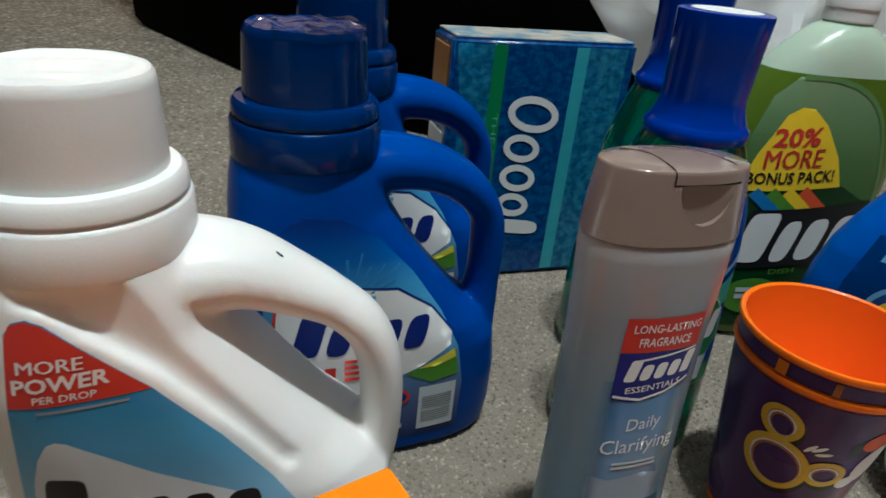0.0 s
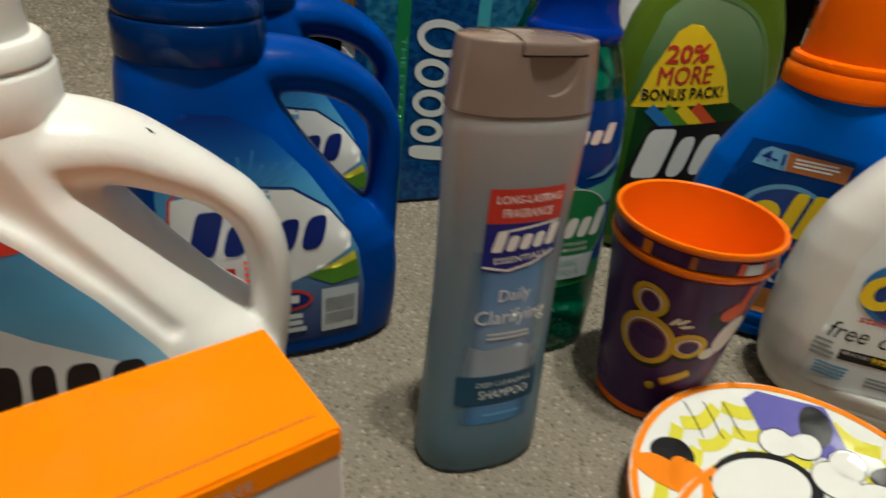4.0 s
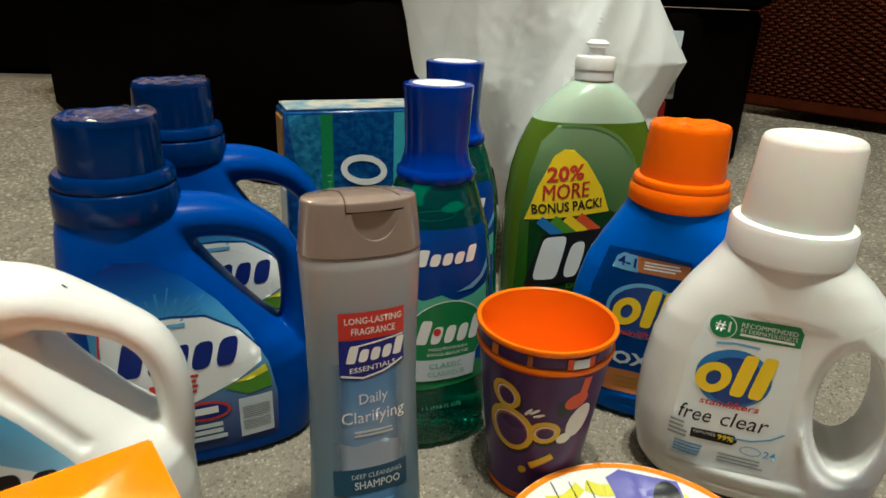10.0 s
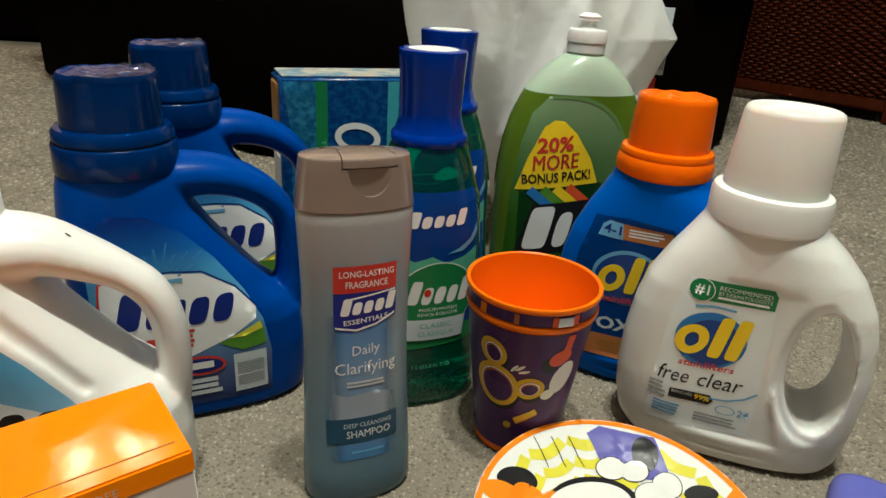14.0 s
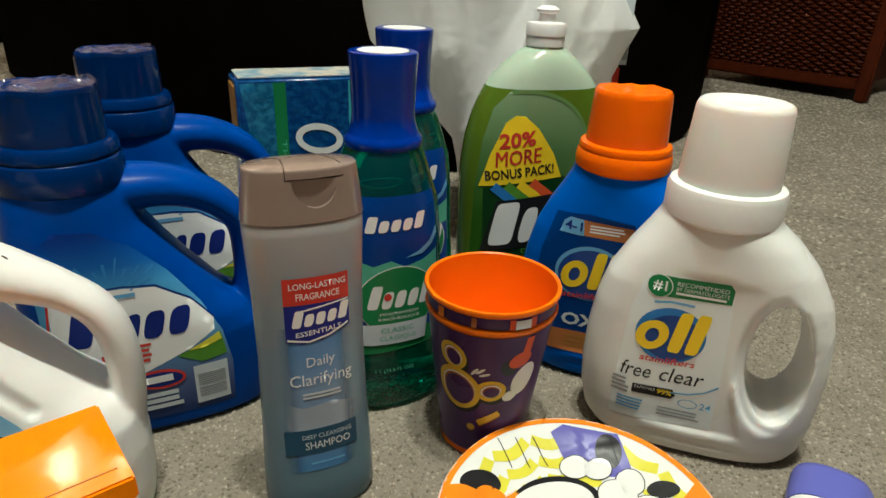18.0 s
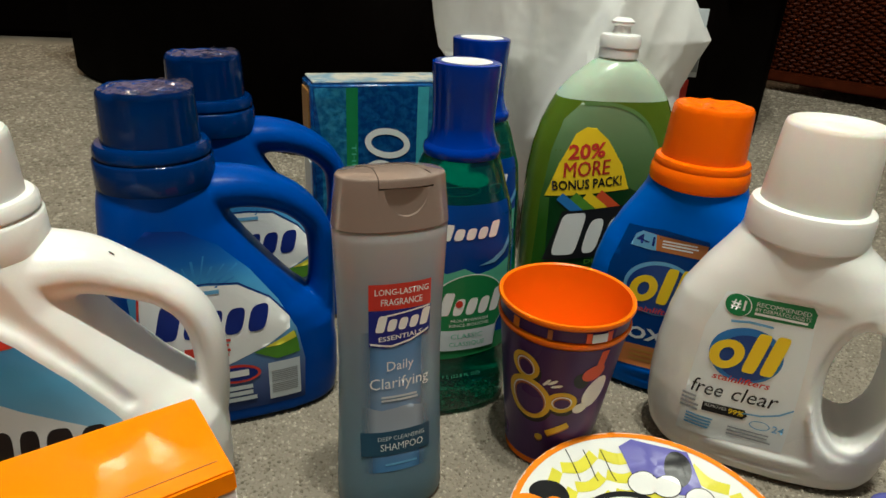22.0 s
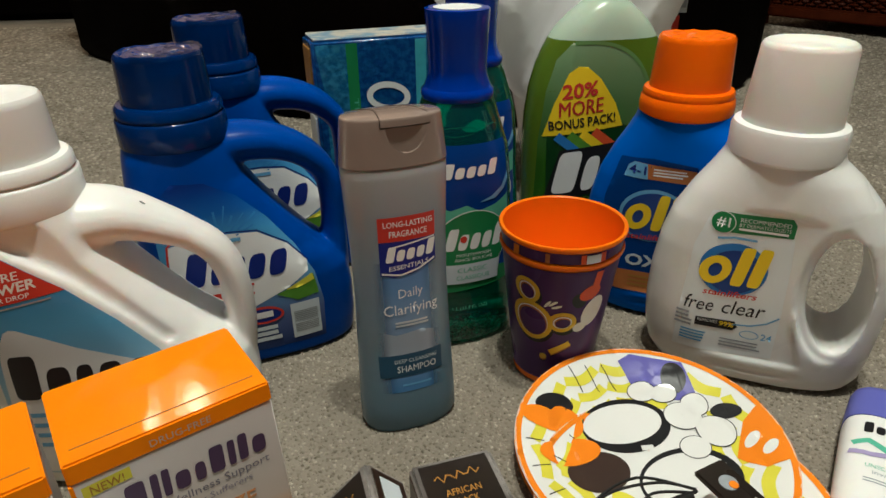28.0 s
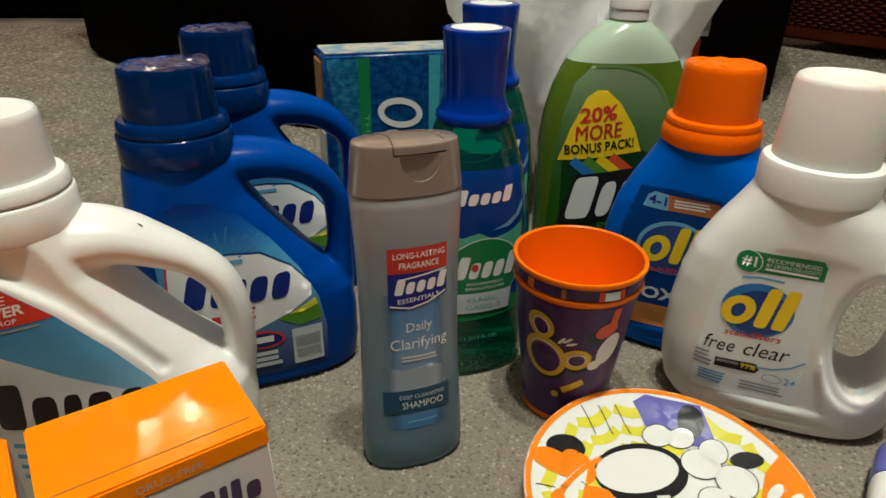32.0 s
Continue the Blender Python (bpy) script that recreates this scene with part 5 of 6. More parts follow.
def supplement_box(m, seed):
    """A carton with an orange tuck top and a printed front."""
    t = thing("supplement_carton", m, "white and orange supplement carton with glossy orange top", "carton", "supplement cartons")
    W, D, Z = 0.089, 0.058, 0.107
    b = part("carton", box(0, W, 0, D, 0, Z - 0.0105, 0.0006, 1), "box_face", t)
    lid = part("lid", box(-0.0004, W + 0.0004, -0.0004, D + 0.0004, Z - 0.0108, Z, 0.0010, 2), "card_orange", t, "glossy orange tuck lid")
    part("side_strip", box(-0.0005, 0.0012, -0.0006, 0.006, 0.0, Z - 0.0108), "card_orange", t)
    part("tuck_line", box(0.004, W - 0.004, 0.0085, 0.0089, Z - 0.0002, Z + 0.0003), "print_rust", t)
    pr = Print(b, t)
    Print(lid, t).lay("print_line_of_text", lettering("DRUG-FREE", 0.0330, 0.0600, Z - 0.0078, Z - 0.0042), "print_peach", 1)
    pr.lay("print_tab", poly(rect(0.0035, 0.0230, 0.0875, 0.0935, 0.001)), "print_lemon", 1)
    pr.lay("print_line_of_text", lettering("NEW!", 0.0065, 0.0200, 0.0885, 0.0928), "print_amber", 2)
    wordmark(pr, "brand_mark", 0.0155, 0.0830, 0.0705, 0.0850, "print_plum", 0.001, ((1.2, 1.0), (0.5, 1.0), (0.5, 1.0), (0.95, 0.68), (0.7, 0.68), (0.95, 1.0), (0.5, 0.95), (0.65, 1.0), (0.95, 0.68)), 0.05, 2)
    pr.lay("print_line_of_text", lettering("Daily Wellness Support", 0.0150, 0.0820, 0.0625, 0.0685), "print_plum2", 1)
    pr.lay("print_line_of_text", lettering("for Allergy Sufferers", 0.0235, 0.0720, 0.0570, 0.0618), "print_plum3", 1)
    pr.lay("print_line_of_text", lettering("ENERGIZE", 0.0240, 0.0720, 0.0435, 0.0520, bold=0.015), "print_orange2", 1)
    pr.lay("small_print", bars(0.034, 0.078, 0.034, 0.0405, 2, 0.55, seed), "print_grey", 1)
    pr.lay("print_line_of_text", lettering("60", 0.0715, 0.0790, 0.0255, 0.0310), "print_amber", 1)
    pr.lay("small_print", bars(0.030, 0.050, 0.0215, 0.0270, 2, 0.5, seed + 2), "print_amber", 1)
    pr.lay("small_print", bars(0.052, 0.068, 0.0240, 0.0280, 2, 0.5, seed + 3), "print_amber", 1)
    return t


M["print_plum2"] = pbr("print_plum2", (0.22, 0.20, 0.24), 0.35, vary=0.05)
M["print_plum3"] = pbr("print_plum3", (0.34, 0.30, 0.36), 0.35, vary=0.05)
M["print_orange2"] = pbr("print_orange2", (0.80, 0.36, 0.14), 0.32, vary=0.05)
CARTON = supplement_box(pose(-0.036, 0.0370, 0.0008, 0, 0, 32.5), 21)
for piece in CARTON.children_recursive:
    # the card is pushed out of square: its top sits a little behind its foot
    piece.data.transform(Matrix(((1, 0, 0, 0), (0, 1, 0.105, 0), (0, 0, 1, 0), (0, 0, 0, 1))))
copy_thing(CARTON, pose(-0.115, -0.0160, 0.0008, 0, 0, 33.5))


def cream_carton(m):
    """A long silver and white tube carton."""
    t = thing("ointment_carton", m, "long silver and white ointment carton with red corner", "carton")
    W, D, Z = 0.135, 0.030, 0.060
    b = part("carton", box(-W, 0, 0, D, 0, Z, 0.0007, 2), "foil_silver", t)
    pr = Print(b, t)
    arch = [(-0.118, 0.0285), (-0.004, 0.0285), (-0.004, 0.044), (-0.007, 0.0525), (-0.014, 0.0560), (-0.100, 0.0560), (-0.112, 0.050)]
    pr.lay("print_panel", poly(arch), "card_white", 1)
    wordmark(pr, "brand_mark", -0.094, -0.016, 0.0335, 0.0480, "print_slate", 0.001, ((1.2, 1.0), (0.9, 0.7), (1.0, 0.7), (1.0, 0.85), (1.0, 0.7), (0.45, 0.9), (1.0, 0.7)), 0.1, 2)
    pr.lay("print_wedge", poly([(-0.134, 0.030), (-0.112, 0.0300), (-0.104, 0.0440), (-0.108, 0.0560), (-0.134, 0.0560)]), "print_red", 2)
    pr.lay("print_line", poly(rect(-0.085, -0.004, 0.0262, 0.0275)), "print_lemon", 2)
    pr.lay("print_panel", poly(rect(-0.062, -0.003, 0.0025, 0.0255)), "print_pale", 1)
    pr.lay("small_print", bars(-0.058, -0.022, 0.0085, 0.0225, 5, 0.35, 31), "print_grey", 2)
    pr.lay("print_panel", poly(rect(-0.100, -0.066, 0.0015, 0.0190)), "print_peach", 1)
    pr.lay("print_tab", poly(rect(-0.090, -0.064, 0.0190, 0.0250)), "print_red", 2)
    pr.lay("small_print", bars(-0.086, -0.060, 0.0268, 0.0285, 1, 0.8), "print_red", 3)
    top = Print(b, t, (0, 0, -1))
    lie = Matrix.Translation((0, 0.006, Z)) @ Matrix.Rotation(radians(-90), 4, "X")
    for k in range(7):
        x = -0.100 + 0.0115 * k
        top.lay("brand_mark", poly([(x, 0.002), (x + 0.007, 0.002), (x + 0.0085, 0.014 if k % 3 == 0 else 0.011), (x + 0.0015, 0.014 if k % 3 == 0 else 0.011)], 0), "print_navy", 1, "", lie)
    return t


M["print_slate"] = pbr("print_slate", (0.10, 0.14, 0.26), 0.35, vary=0.08)
cream_carton(pose(0.0145, 0.0155, 0.001, -15, 0, 40))


def bar_soap(m):
    """A boxed bar of black soap in shrink film, label side up."""
    t = thing("soap_box", m, "dark brown boxed soap bar in clear shrink film", "soap", "boxed black soap bars")
    W, L, H = 0.049, 0.089, 0.030
    bm = box(0, W, 0, L, 0, H, 0.0022, 3)
    b = part("film", bm, "shrink_film", t, "creased clear shrink film")
    part("face", box(0.0045, W - 0.0045, 0.0040, L - 0.0040, H - 0.0004, H + 0.0005), "card_black", t, "near-black printed face")
    part("face", box(W - 0.0004, W + 0.0005, 0.0040, L - 0.0040, 0.0035, H - 0.0035), "card_brown", t)
    part("face", box(-0.0005, 0.0004, 0.0040, L - 0.0040, 0.0035, H - 0.0035), "card_brown", t)
    part("barcode_patch", box(W + 0.0004, W + 0.0009, L - 0.026, L - 0.008, 0.008, 0.022), "print_pale", t)
    lie = Matrix.Translation((0, 0, H + 0.0008)) @ Matrix.Rotation(radians(-90), 4, "X")

    def ink(name, flat, mt):
        bmesh.ops.transform(flat, matrix=lie, verts=flat.verts)
        part(name, flat, mt, t, smooth=False)

    pts = [(0.011 + 0.0024 * k, 0.0735 + 0.0028 * math.sin(2.3 * k) + 0.0005 * k * 0.3) for k in range(12)]
    ink("brand_mark", stroke(pts, 0.0011), "print_amber")
    ink("print_line_of_text", lettering("AFRICAN", 0.0145, 0.0345, 0.0610, 0.0655, bold=0.01), "print_amber")
    ink("print_line_of_text", lettering("BLACK", 0.0175, 0.0315, 0.0545, 0.0590, bold=0.01), "print_amber")
    ink("print_line_of_text", lettering("SOAP", 0.0190, 0.0305, 0.0480, 0.0525, bold=0.01), "print_amber")
    ink("small_print", bars(0.0150, 0.0345, 0.0395, 0.0410, 1, 0.6), "print_amber")
    ink("small_print", bars(0.0205, 0.0290, 0.0220, 0.0290, 2, 0.6, 3), "print_amber")
    ink("small_print", bars(0.0140, 0.0350, 0.0095, 0.0125, 2, 0.4, 4), "print_amber")
    return t


bar_soap(pose(0.1185, 0.0215, 0.001, 0, 0, 13))
bar_soap(pose(0.0815, -0.0005, 0.0015, 0, 0, 13) @ pose(0, 0, 0, 0, -43, 0))


def plate_pack(m, seed):
    """A wrapped stack of small round paper plates, the top one printed in bright flat colours."""
    t = thing("paper_plate_stack", m, "stack of round party paper plates with orange rims", "plates", "party plate packs")
    R = 0.0855

    def plate(z, thick):
        up = [(0.0, 0.0), (0.050, 0.0), (0.058, 0.0008), (0.066, 0.0048), (0.075, 0.0078), (0.083, 0.0092), (R - 0.0008, 0.0096), (R, 0.0090)]
        prof = [(max(r, 0.0006), z + q) for r, q in up] + [(R - 0.0006, z + 0.0083), (0.075, z + 0.0068 - thick), (0.066, z + 0.0038 - thick), (0.058, z - thick), (0.0006, z - thick)]
        return lathe(prof, seg=96, cap=False)

    for k in range(4):
        part("plate", plate(0.0016 + 0.0015 * k, 0.0008), "plate_white" if k == 3 else "print_orange", t)
    b = t.children[-1]
    pr = Print(b, t, (0, 0, -1), 0.00012)
    lie = Matrix.Rotation(radians(-90), 4, "X")

    def ink(name, flat, mt, layer):
        pr.lay(name, gridded(flat, 0.005), mt, layer, "", lie)

    ink("print_rim", ringed(0, 0, R - 0.0004, R - 0.0004, 0.0040, 0, 96), "print_orange", 2)
    for k in range(15):
        # bent stripes round the border, in three rows
        a0 = radians(100 - 24 * k)
        for q in range(3):
            r = 0.044 + 0.0135 * q
            pts = [(r * math.cos(a0 - radians(21) * i / 6) * (1.02 - 0.05 * math.sin(math.pi * i / 6)), r * math.sin(a0 - radians(21) * i / 6) * (1.0 - 0.07 * math.sin(math.pi * i / 6))) for i in range(7)]
            ink("print_swirl", stroke(pts, 0.0072), "print_lemon", 1)
    for k in range(3):
        pts = [(-0.035 + 0.012 * k + 0.006 * s / 5, 0.072 - 0.020 * s / 5) for s in range(6)]
        ink("print_line", stroke(pts, 0.0007), "print_black", 2)
    for k in range(4):
        a = radians(172 + 16 * k)
        ink("print_line", stroke([(0.078 * math.cos(a), 0.078 * math.sin(a)), (0.066 * math.cos(a), 0.066 * math.sin(a) + 0.001)], 0.0007), "print_black", 2)
    ink("print_blob", poly(oval(-0.052, 0.0405, 0.0135, 0.0085, 8)), "print_black", 3)
    ink("print_blob", poly(oval(-0.062, 0.0290, 0.0150, 0.0085, -18)), "print_orange", 4)
    ink("print_blob", poly(oval(-0.047, 0.0265, 0.0110, 0.0130, 10)), "print_orange", 4)
    ink("print_blob", poly(oval(-0.050, 0.0030, 0.0200, 0.0105, 6)), "print_orange", 4)
    ink("print_blob", poly(oval(-0.036, -0.0130, 0.0195, 0.0150, 5)), "print_sooty", 3)
    ink("print_blob", poly(oval(-0.008, 0.0215, 0.0300, 0.0225, 8)), "print_black", 2)
    ink("print_blob", poly(oval(-0.010, 0.0230, 0.0270, 0.0165, 8)), "plate_white", 3)
    ink("print_blob", poly([(0.002, 0.0740), (0.012, 0.0790), (0.046, 0.0660), (0.047, 0.0420), (0.038, 0.0380), (0.010, 0.0450)]), "print_lilac", 3)
    ink("print_blob", poly(oval(0.0365, 0.0560, 0.0085, 0.0115, -10)), "print_black", 4)
    for x, z, a, q in ((0.012, 0.049, 0.0105, 0.0090), (0.026, 0.0455, 0.0100, 0.0080), (0.032, 0.0250, 0.0130, 0.0120), (0.043, 0.0330, 0.0090, 0.0095), (0.048, 0.0100, 0.0125, 0.0130), (0.030, -0.0010, 0.0105, 0.0090)):
        ink("print_blob", poly(oval(x, z, a, q, 15)), "print_black", 5)
        ink("print_blob", poly(oval(x, z, a - 0.0006, q - 0.0006, 15)), "plate_white", 6)
    ink("print_blob", poly(oval(0.0600, 0.0230, 0.0095, 0.0055, -20)), "print_black", 4)
    ink("print_blob", poly(oval(0.018, -0.0240, 0.0330, 0.0230, 12)), "print_black", 2)
    ink("print_blob", poly(oval(0.016, -0.0235, 0.0290, 0.0185, 12)), "plate_white", 3)
    ink("print_blob", poly([(0.066, 0.012), (0.0795, 0.022), (0.0815, 0.0), (0.079, -0.022), (0.064, -0.024), (0.052, -0.012)]), "print_orange", 3)
    ink("print_blob", poly(oval(0.0655, -0.0020, 0.0068, 0.0034, 40)), "plate_white", 4)
    ink("print_blob", poly(oval(0.0725, -0.0105, 0.0068, 0.0032, 35)), "plate_white", 4)
    return t


LOWER = plate_pack(pose(0.252, 0.085, -0.0005, 0, 0, -40) @ Matrix.Scale(0.98, 4), 1)
copy_thing(LOWER, pose(0.2472, 0.1265, 0.0068, 4.9, -1.7, 0) @ Matrix.Scale(0.99, 4))


def treat_bag(m):
    """A limp orange felt bag with black face cut-outs, folded under a printed card strip."""
    t = thing("treat_bag", m, "orange felt treat bag with black triangle eyes and cords", "bag")
    nu, nv = 44, 44
    A, B, C, D = Vector((0.247, 0.078)), Vector((0.142, -0.026)), Vector((0.205, -0.150)), Vector((0.318, -0.065))

    def top_z(u, v, p):
        z = 0.034 * (1 - 0.62 * v) + 0.004 * u - 0.003 * v
        q = Vector((p.x * 28, p.y * 28, 0.0))
        edge = min(u, 1 - u, v, 1 - v)
        return z + 0.0026 * noise.noise(q) + 0.0012 * noise.noise(q * 2.7) - 0.010 * max(0.0, 1 - edge / 0.05) ** 2

    bm = bmesh.new()
    grid = []
    for i in range(nu + 1):
        row = []
        for j in range(nv + 1):
            u, v = i / nu, j / nv
            p = A * (1 - u) * (1 - v) + D * u * (1 - v) + B * (1 - u) * v + C * u * v
            w = 0.0022 * noise.noise(Vector((u * 5, v * 5, 3.0)))
            p = p + Vector((w, -w))
            row.append((bm.verts.new((p.x, p.y, top_z(u, v, p))), p))
        grid.append(row)
    for i in range(nu):
        for j in range(nv):
            bm.faces.new((grid[i][j][0], grid[i + 1][j][0], grid[i + 1][j + 1][0], grid[i][j + 1][0]))
    geo = bmesh.ops.extrude_face_region(bm, geom=bm.faces[:])
    for v in [g for g in geo["geom"] if isinstance(g, bmesh.types.BMVert)]:
        v.co.z = max(0.0015, v.co.z - 0.007)
    b = part("pouch", bm, "fabric_orange", t, "wrinkled orange felt")
    pr = Print(b, t, (0, 0, -1), 0.0002)
    lie = Matrix.Rotation(radians(-90), 4, "X")
    pr.lay("eye_patch", gridded(poly([(0.1985, -0.006), (0.2260, -0.0040), (0.2105, -0.0325)], 0), 0.003), "felt_black", 1, "", lie)
    pr.lay("nose_patch", gridded(poly([(0.1790, -0.007), (0.1835, -0.004), (0.1835, -0.018), (0.190, -0.028), (0.184, -0.040), (0.172, -0.040), (0.170, -0.022)], 0), 0.003), "felt_black", 1, "", lie)
    hem = [(0.247 - 0.105 * k / 14 + 0.013, 0.078 - 0.104 * k / 14 - 0.014) for k in range(15)]
    pr.lay("hem_stitch", stroke(hem, 0.0006), "print_rust", 1, "", lie)
    for pts in ([(0.250, 0.074, 0.037), (0.232, 0.081, 0.036), (0.205, 0.080, 0.031), (0.185, 0.066, 0.026), (0.178, 0.058, 0.024)], [(0.249, 0.072, 0.037), (0.226, 0.074, 0.036), (0.214, 0.060, 0.035), (0.213, 0.045, 0.033), (0.206, 0.030, 0.030), (0.207, 0.016, 0.029)],
                [(0.250, 0.073, 0.037), (0.230, 0.066, 0.038), (0.222, 0.052, 0.037), (0.226, 0.040, 0.0365), (0.212, 0.030, 0.0305), (0.209, 0.015, 0.029)], [(0.248, 0.076, 0.036), (0.222, 0.086, 0.035), (0.196, 0.076, 0.030), (0.178, 0.055, 0.024)]):
        part("cord", tube(spline(pts, 6), 0.0008, 8), "cord_black", t)
    draw = part("drawstring", tube(spline([(0.246, 0.070, 0.0375), (0.228, 0.065, 0.0345), (0.208, 0.0605, 0.0310), (0.188, 0.0530, 0.0280), (0.1725, 0.0450, 0.0262), (0.180, 0.0410, 0.0250), (0.196, 0.0440, 0.0262), (0.213, 0.0440, 0.0290)], 6), 0.0021, 10), "cord_black", t, "thick black drawstring")
    part("bead", lathe([(0.0012, 0.0222), (0.0032, 0.0232), (0.0036, 0.0252), (0.0031, 0.0274), (0.0012, 0.0284)], 0.1728, 0.0452, 20), "bead_gold", draw, "small gold bead")
    return t


treat_bag(pose(0, 0, 0))


def header_card(m):
    t = thing("header_card", m, "folded black card strip with white lettering", "card")
    part("card", box(0, 0.130, -0.0105, 0.0105, 0, 0.0035, 0.0012, 3), "card_black", t)
    part("emblem", lathe([(0.0050, 0.0034), (0.0050, 0.0040), (0.003, 0.0041)], 0.014, 0.0, 20), "print_grey", t)
    part("emblem_dot", lathe([(0.0025, 0.0040), (0.0025, 0.0045), (0.001, 0.0045)], 0.0165, 0.001, 14), "print_orange", t)
    for x0, x1, y0, y1 in ((0.1075, 0.1125, 0.0005, 0.0065), (0.1165, 0.1240, -0.0055, 0.0050)):
        part("printed_block", box(x0, x1, y0, y1, 0.0034, 0.0039), "print_pale", t)
    lie = Matrix.Translation((0, 0, 0.0039)) @ Matrix.Rotation(radians(-90), 4, "X")

    def ink(flat):
        bmesh.ops.transform(flat, matrix=lie, verts=flat.verts)
        part("print_line_of_text", flat, "print_white", t, smooth=False)

    ink(lettering("Novelty Treat Bags", 0.027, 0.103, -0.0010, 0.0052, bold=0.02))
    ink(lettering("2 Count", 0.055, 0.074, -0.0066, -0.0036))
    return t


header_card(pose(0.2620, 0.0880, 0.0362, 0, 2, -67.5))


def deodorant(m):
    """A stick deodorant lying on its back, cap away."""
    t = thing("deodorant_stick", m, "white deodorant stick with a violet-blue cap, lying down", "deodorant")

    def sec(z, a, b):
        return (z, 0.0, 0.0, a, b, 2.5)

    b = part("body", loft([sec(0.0, 0.0175, 0.011), sec(0.001, 0.0190, 0.0122), sec(0.012, 0.0197, 0.0130), sec(0.05, 0.0212, 0.0142), sec(0.092, 0.0222, 0.0150), sec(0.0955, 0.0218, 0.0148)], 64), "cap_white", t, "glossy white body")
    part("base_dial", loft([sec(-0.0050, 0.0160, 0.0100), sec(-0.0045, 0.0178, 0.0114), sec(0.0005, 0.0186, 0.0120)], 48), "dial_grey", t, "greyish turning foot")
    part("cap", loft([sec(0.0960, 0.0222, 0.0151), sec(0.1000, 0.0224, 0.0153), sec(0.122, 0.0216, 0.0146), sec(0.127, 0.0205, 0.0136), sec(0.129, 0.0180, 0.0116)], 64), "print_lilac2", t, "violet-blue cap")
    pr = Print(b, t)
    wordmark(pr, "brand_mark", -0.0135, 0.0145, 0.0790, 0.0885, "print_black", 0.0, 5, 0.0, 1)
    pr.lay("print_wave", stroke([(-0.017, 0.069), (-0.010, 0.072), (0.0, 0.066), (0.010, 0.060), (0.018, 0.062)], 0.0042), "print_mint", 1)
    pr.lay("print_wave", stroke([(-0.018, 0.062), (-0.008, 0.0605), (0.004, 0.064), (0.012, 0.068), (0.018, 0.0705)], 0.0036), "print_lilac3", 2)
    pr.lay("print_line_of_text", lettering("UNSCENTED", -0.0100, 0.0100, 0.0500, 0.0530), "print_mint", 1)
    pr.lay("print_line_of_text", lettering("invisible", -0.0065, 0.0080, 0.0455, 0.0485), "print_grey", 1)
    pr.lay("small_print", bars(-0.010, 0.010, 0.038, 0.042, 2, 0.4, 41), "print_grey", 1)
    return t


M["dial_grey"] = pbr("dial_grey", (0.46, 0.44, 0.42), 0.4, vary=0.06)
M["print_lilac2"] = pbr("print_lilac2", (0.13, 0.14, 0.50), 0.26, vary=0.04, coat=0.2)
M["print_lilac3"] = pbr("print_lilac3", (0.40, 0.34, 0.58), 0.3, vary=0.06)
deodorant(pose(0.3285, 0.0400, 0.0165, 0, 0, -39.5) @ pose(0, 0, 0, -90, 0, 0) @ Matrix.Scale(1.06, 4))


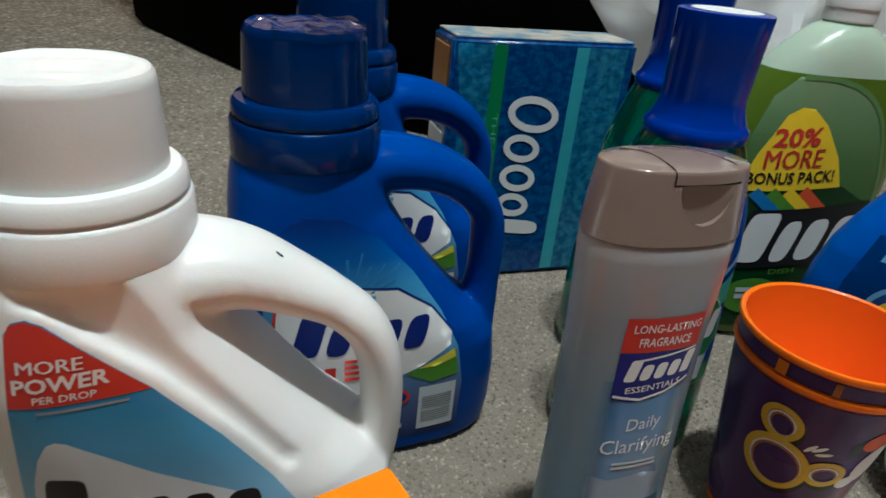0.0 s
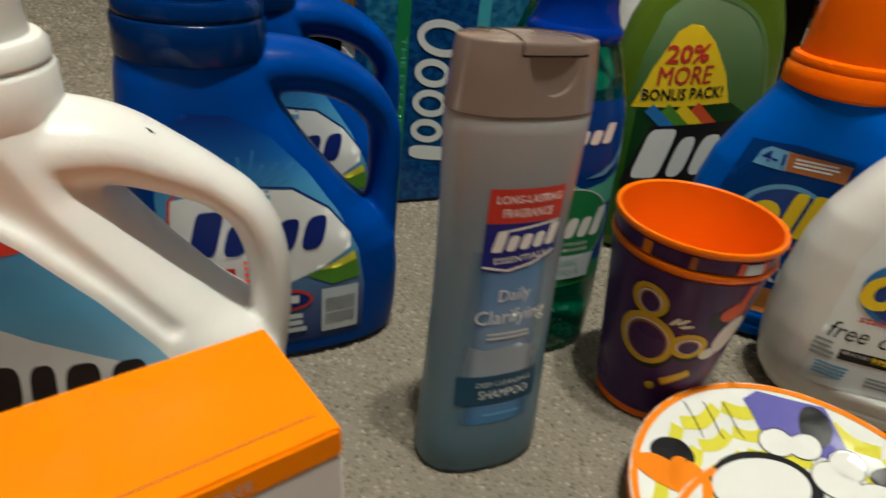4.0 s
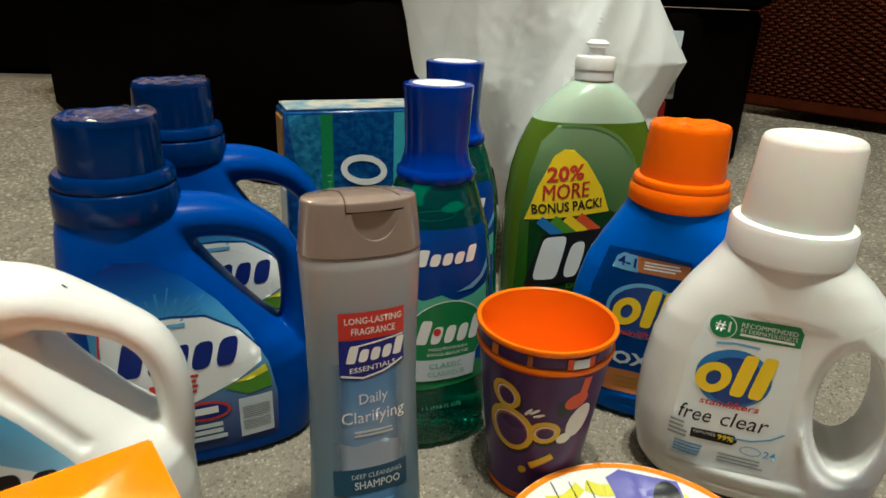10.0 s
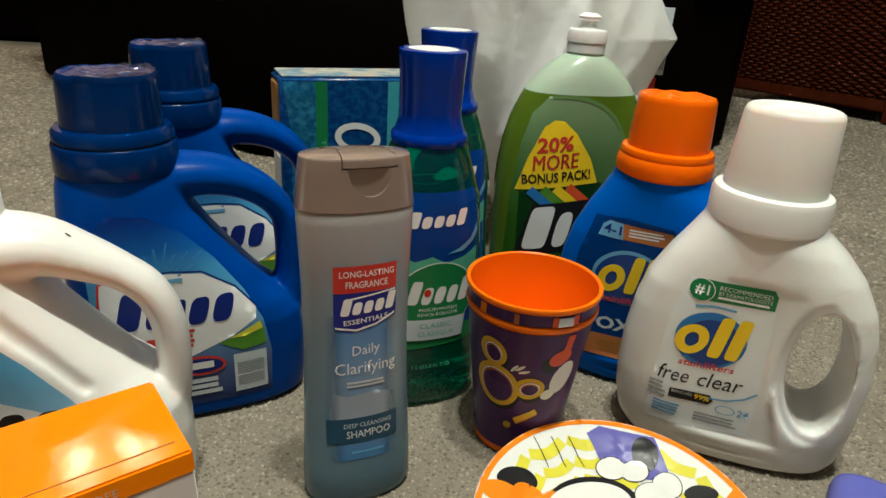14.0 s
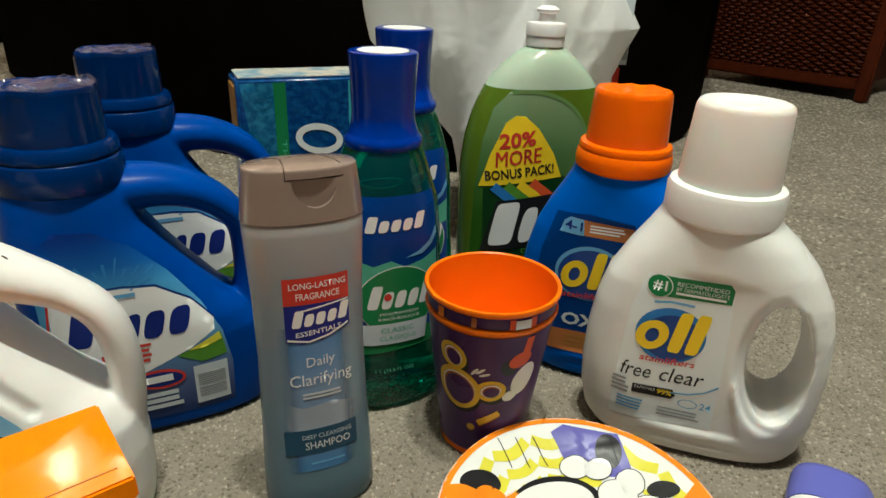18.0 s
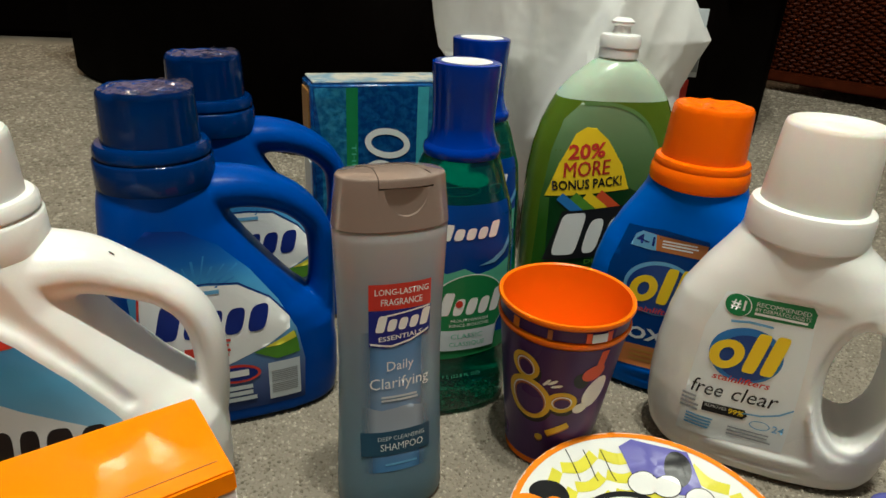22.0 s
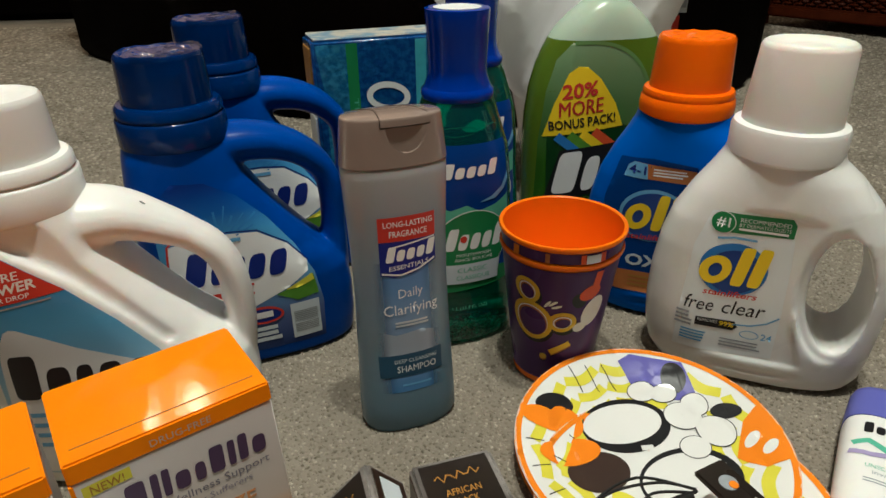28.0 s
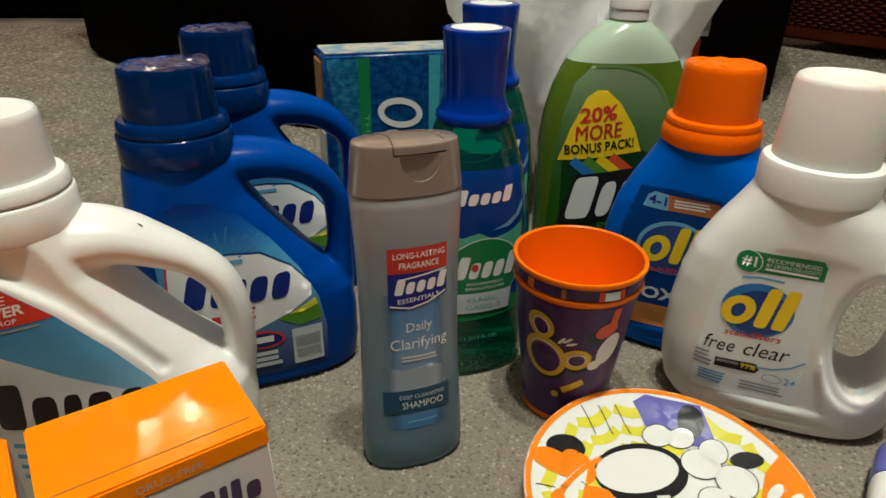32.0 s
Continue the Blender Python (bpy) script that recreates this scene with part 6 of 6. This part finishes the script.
def carrier_bag(m):
    """A full, crumpled white polythene bag slumped behind the bottles."""
    t = thing("plastic_bag", m, "crumpled white plastic carrier bag, half full", "bag")
    levels = [(0.0, 0.262, 0.395), (0.05, 0.248, 0.400), (0.10, 0.240, 0.403), (0.125, 0.234, 0.404), (0.15, 0.212, 0.404), (0.175, 0.190, 0.405), (0.20, 0.167, 0.405), (0.228, 0.143, 0.418), (0.250, 0.138, 0.4285), (0.275, 0.134, 0.412), (0.31, 0.126, 0.388), (0.36, 0.120, 0.365), (0.42, 0.128, 0.345), (0.47, 0.150, 0.320)]
    bm = bmesh.new()
    seg, rings = 260, []
    fine = []
    for (z0, l0, r0), (z1, l1, r1) in zip(levels, levels[1:]):
        for k in range(9):
            f = k / 9
            fine.append((z0 + (z1 - z0) * f, l0 + (l1 - l0) * f, r0 + (r1 - r0) * f))
    fine.append(levels[-1])
    for z, l, r in fine:
        ring = []
        cx, a = (l + r) / 2, (r - l) / 2
        depth = 0.060 if z < 0.38 else 0.060 - 0.3 * (z - 0.38)
        for k in range(seg):
            th = 2 * math.pi * k / seg
            c, s = math.cos(th), math.sin(th)
            x, y = cx + a * math.copysign(abs(c) ** 0.9, c), 0.575 + depth * s
            edge = abs(s)
            q = Vector((x * 9, z * 3.2, y * 4))
            crease = abs(noise.noise(q * 1.6)) * 0.020 + abs(noise.noise(q * 3.7 + Vector((5, 1, 2)))) * 0.007 + abs(noise.noise(Vector((x * 60, z * 45, 1.0)))) * 0.0012 + 0.0006 * noise.noise(Vector((x * 160, z * 140, 2.0)))
            fold = 0.235 + (z - 0.140) * 0.42
            front = 1.0 if s < 0 else 0.0
            lap = 0.026 / (1 + math.exp(-(x - fold) * 420)) * front * (1 if z < 0.40 else 0.3)
            y += (crease - 0.018) * (1 if s < 0 else -1) * edge - lap * edge
            ring.append(bm.verts.new((x, y, z)))
        rings.append(ring)
    flap = []
    for r0, r1 in zip(rings, rings[1:]):
        for k in range(seg):
            f = bm.faces.new((r0[k], r0[(k + 1) % seg], r1[(k + 1) % seg], r1[k]))
            c = r0[k].co
            if k > seg / 2 and c.x > 0.235 + (c.z - 0.140) * 0.42 and c.z < 0.40:
                flap.append(f)
    front = bmesh.new()
    same = {}
    for f in flap:
        front.faces.new([same.setdefault(v, None) or same.update({v: front.verts.new(v.co)}) or same[v] for v in f.verts])
    bmesh.ops.delete(bm, geom=flap, context="FACES")
    part("bag_skin", bm, "poly_bag", t)
    part("front_flap", front, "poly_bag", t, "folded-over front layer of thin white plastic")
    return t


carrier_bag(pose(0, 0, 0))


def tagged_parcel(m):
    t = thing("red_packet", m, "small red packet with a white price tag", "packet")
    part("packet", box(-0.022, 0.006, 0.004, 0.060, 0, 0.213, 0.003, 2), "print_red", t)
    card = part("price_tag", box(-0.022, 0.0095, 0.0, 0.0012, 0.214, 0.280, 0.0004, 1), "print_pale", t, "white price tag with orange figures")
    part("tag_stem", box(-0.008, -0.004, 0.0012, 0.0045, 0.190, 0.225), "print_pale", t)
    part("tag_mark", box(-0.016, -0.003, -0.0006, 0.0002, 0.218, 0.234), "print_orange", card)
    part("tag_mark", box(0.001, 0.0085, -0.0006, 0.0002, 0.219, 0.232), "print_grey", card)
    return t


tagged_parcel(pose(0.3975, 0.530, 0))


# ---- carpet pile ----
def pile():
    """Cut pile: thousands of leaning tufts, denser near the groceries."""
    rng = np.random.RandomState(4)
    zones = [(-0.38, 0.66, -0.22, 0.62, 0.0028, 0.0036), (-0.9, 1.45, 0.62, 1.25, 0.0060, 0.0042), (-0.9, -0.38, 0.1, 0.62, 0.0060, 0.0042), (0.66, 1.2, 0.0, 0.62, 0.0060, 0.0042), (-1.3, 1.7, 1.25, 2.1, 0.010, 0.0045)]
    vs, fs, base = [], [], 0
    for x0, x1, y0, y1, step, tall in zones:
        gx, gy = np.meshgrid(np.arange(x0, x1, step), np.arange(y0, y1, step))
        n = gx.size
        px, py = gx.ravel() + rng.uniform(-0.5, 0.5, n) * step, gy.ravel() + rng.uniform(-0.5, 0.5, n) * step
        r, h = step * rng.uniform(0.42, 0.72, n), tall * rng.uniform(0.75, 1.15, n)
        lean = rng.normal(0, 0.38, (n, 2)) * tall * 0.5
        turn = rng.uniform(0, 2 * np.pi, n)
        v = np.zeros((n, 7, 3))
        for k in range(3):
            a = turn + 2 * np.pi * k / 3
            v[:, k] = np.stack([px + r * np.cos(a), py + r * np.sin(a), np.full(n, -0.0036)], 1)
            v[:, 3 + k] = np.stack([px + 0.6 * lean[:, 0] + 0.85 * r * np.cos(a), py + 0.6 * lean[:, 1] + 0.85 * r * np.sin(a), -0.0036 + 0.78 * h], 1)
        v[:, 6] = np.stack([px + lean[:, 0], py + lean[:, 1], -0.0036 + h], 1)
        tri = np.array([[0, 1, 4], [0, 4, 3], [1, 2, 5], [1, 5, 4], [2, 0, 3], [2, 3, 5], [3, 4, 6], [4, 5, 6], [5, 3, 6]])
        fs.append((np.arange(n)[:, None, None] * 7 + tri[None] + base).reshape(-1, 3))
        vs.append(v.reshape(-1, 3))
        base += n * 7
    verts, faces = np.concatenate(vs), np.concatenate(fs)
    me = bpy.data.meshes.new("carpet_pile")
    me.vertices.add(len(verts))
    me.vertices.foreach_set("co", verts.ravel())
    me.loops.add(faces.size)
    me.loops.foreach_set("vertex_index", faces.ravel())
    me.polygons.add(len(faces))
    me.polygons.foreach_set("loop_start", np.arange(0, faces.size, 3))
    me.polygons.foreach_set("use_smooth", np.ones(len(faces), dtype=bool))
    me.update(calc_edges=True)
    me.validate()
    m = bpy.data.materials.new("carpet_pile")
    m.use_nodes = True
    nt = m.node_tree
    b = nt.nodes["Principled BSDF"]
    b.inputs["Roughness"].default_value, b.inputs["Specular IOR Level"].default_value = 0.9, 0.12
    geo = nt.nodes.new("ShaderNodeNewGeometry")
    ramp = nt.nodes.new("ShaderNodeValToRGB")
    els = ramp.color_ramp.elements
    els.new(0.35), els.new(0.75)
    for e, (p, c) in zip(els, ((0.0, (0.165, 0.141, 0.108)), (0.35, (0.245, 0.213, 0.168)), (0.75, (0.290, 0.254, 0.203)), (1.0, (0.42, 0.375, 0.305)))):
        e.position, e.color = p, (*c, 1)
    nt.links.new(geo.outputs["Random Per Island"], ramp.inputs["Fac"])
    co = nt.nodes.new("ShaderNodeTexCoord")
    wide = nt.nodes.new("ShaderNodeTexNoise")
    wide.inputs["Scale"].default_value, wide.inputs["Detail"].default_value = 11, 3
    nt.links.new(co.outputs["Object"], wide.inputs["Vector"])
    mr = nt.nodes.new("ShaderNodeMapRange")
    mr.inputs[1].default_value, mr.inputs[2].default_value, mr.inputs[3].default_value, mr.inputs[4].default_value = 0.3, 0.7, 0.86, 1.12
    nt.links.new(wide.outputs["Fac"], mr.inputs[0])
    mul = nt.nodes.new("ShaderNodeMix")
    mul.data_type, mul.blend_type = "RGBA", "MULTIPLY"
    mul.inputs[0].default_value = 1.0
    nt.links.new(ramp.outputs["Color"], mul.inputs[6])
    nt.links.new(mr.outputs[0], mul.inputs[7])
    nt.links.new(mul.outputs[2], b.inputs["Base Color"])
    me.materials.append(m)
    ob = new("carpet_pile", me)
    tagged(ob, "short grey-beige cut pile of the carpet", "carpet", "", "stuff")


pile()
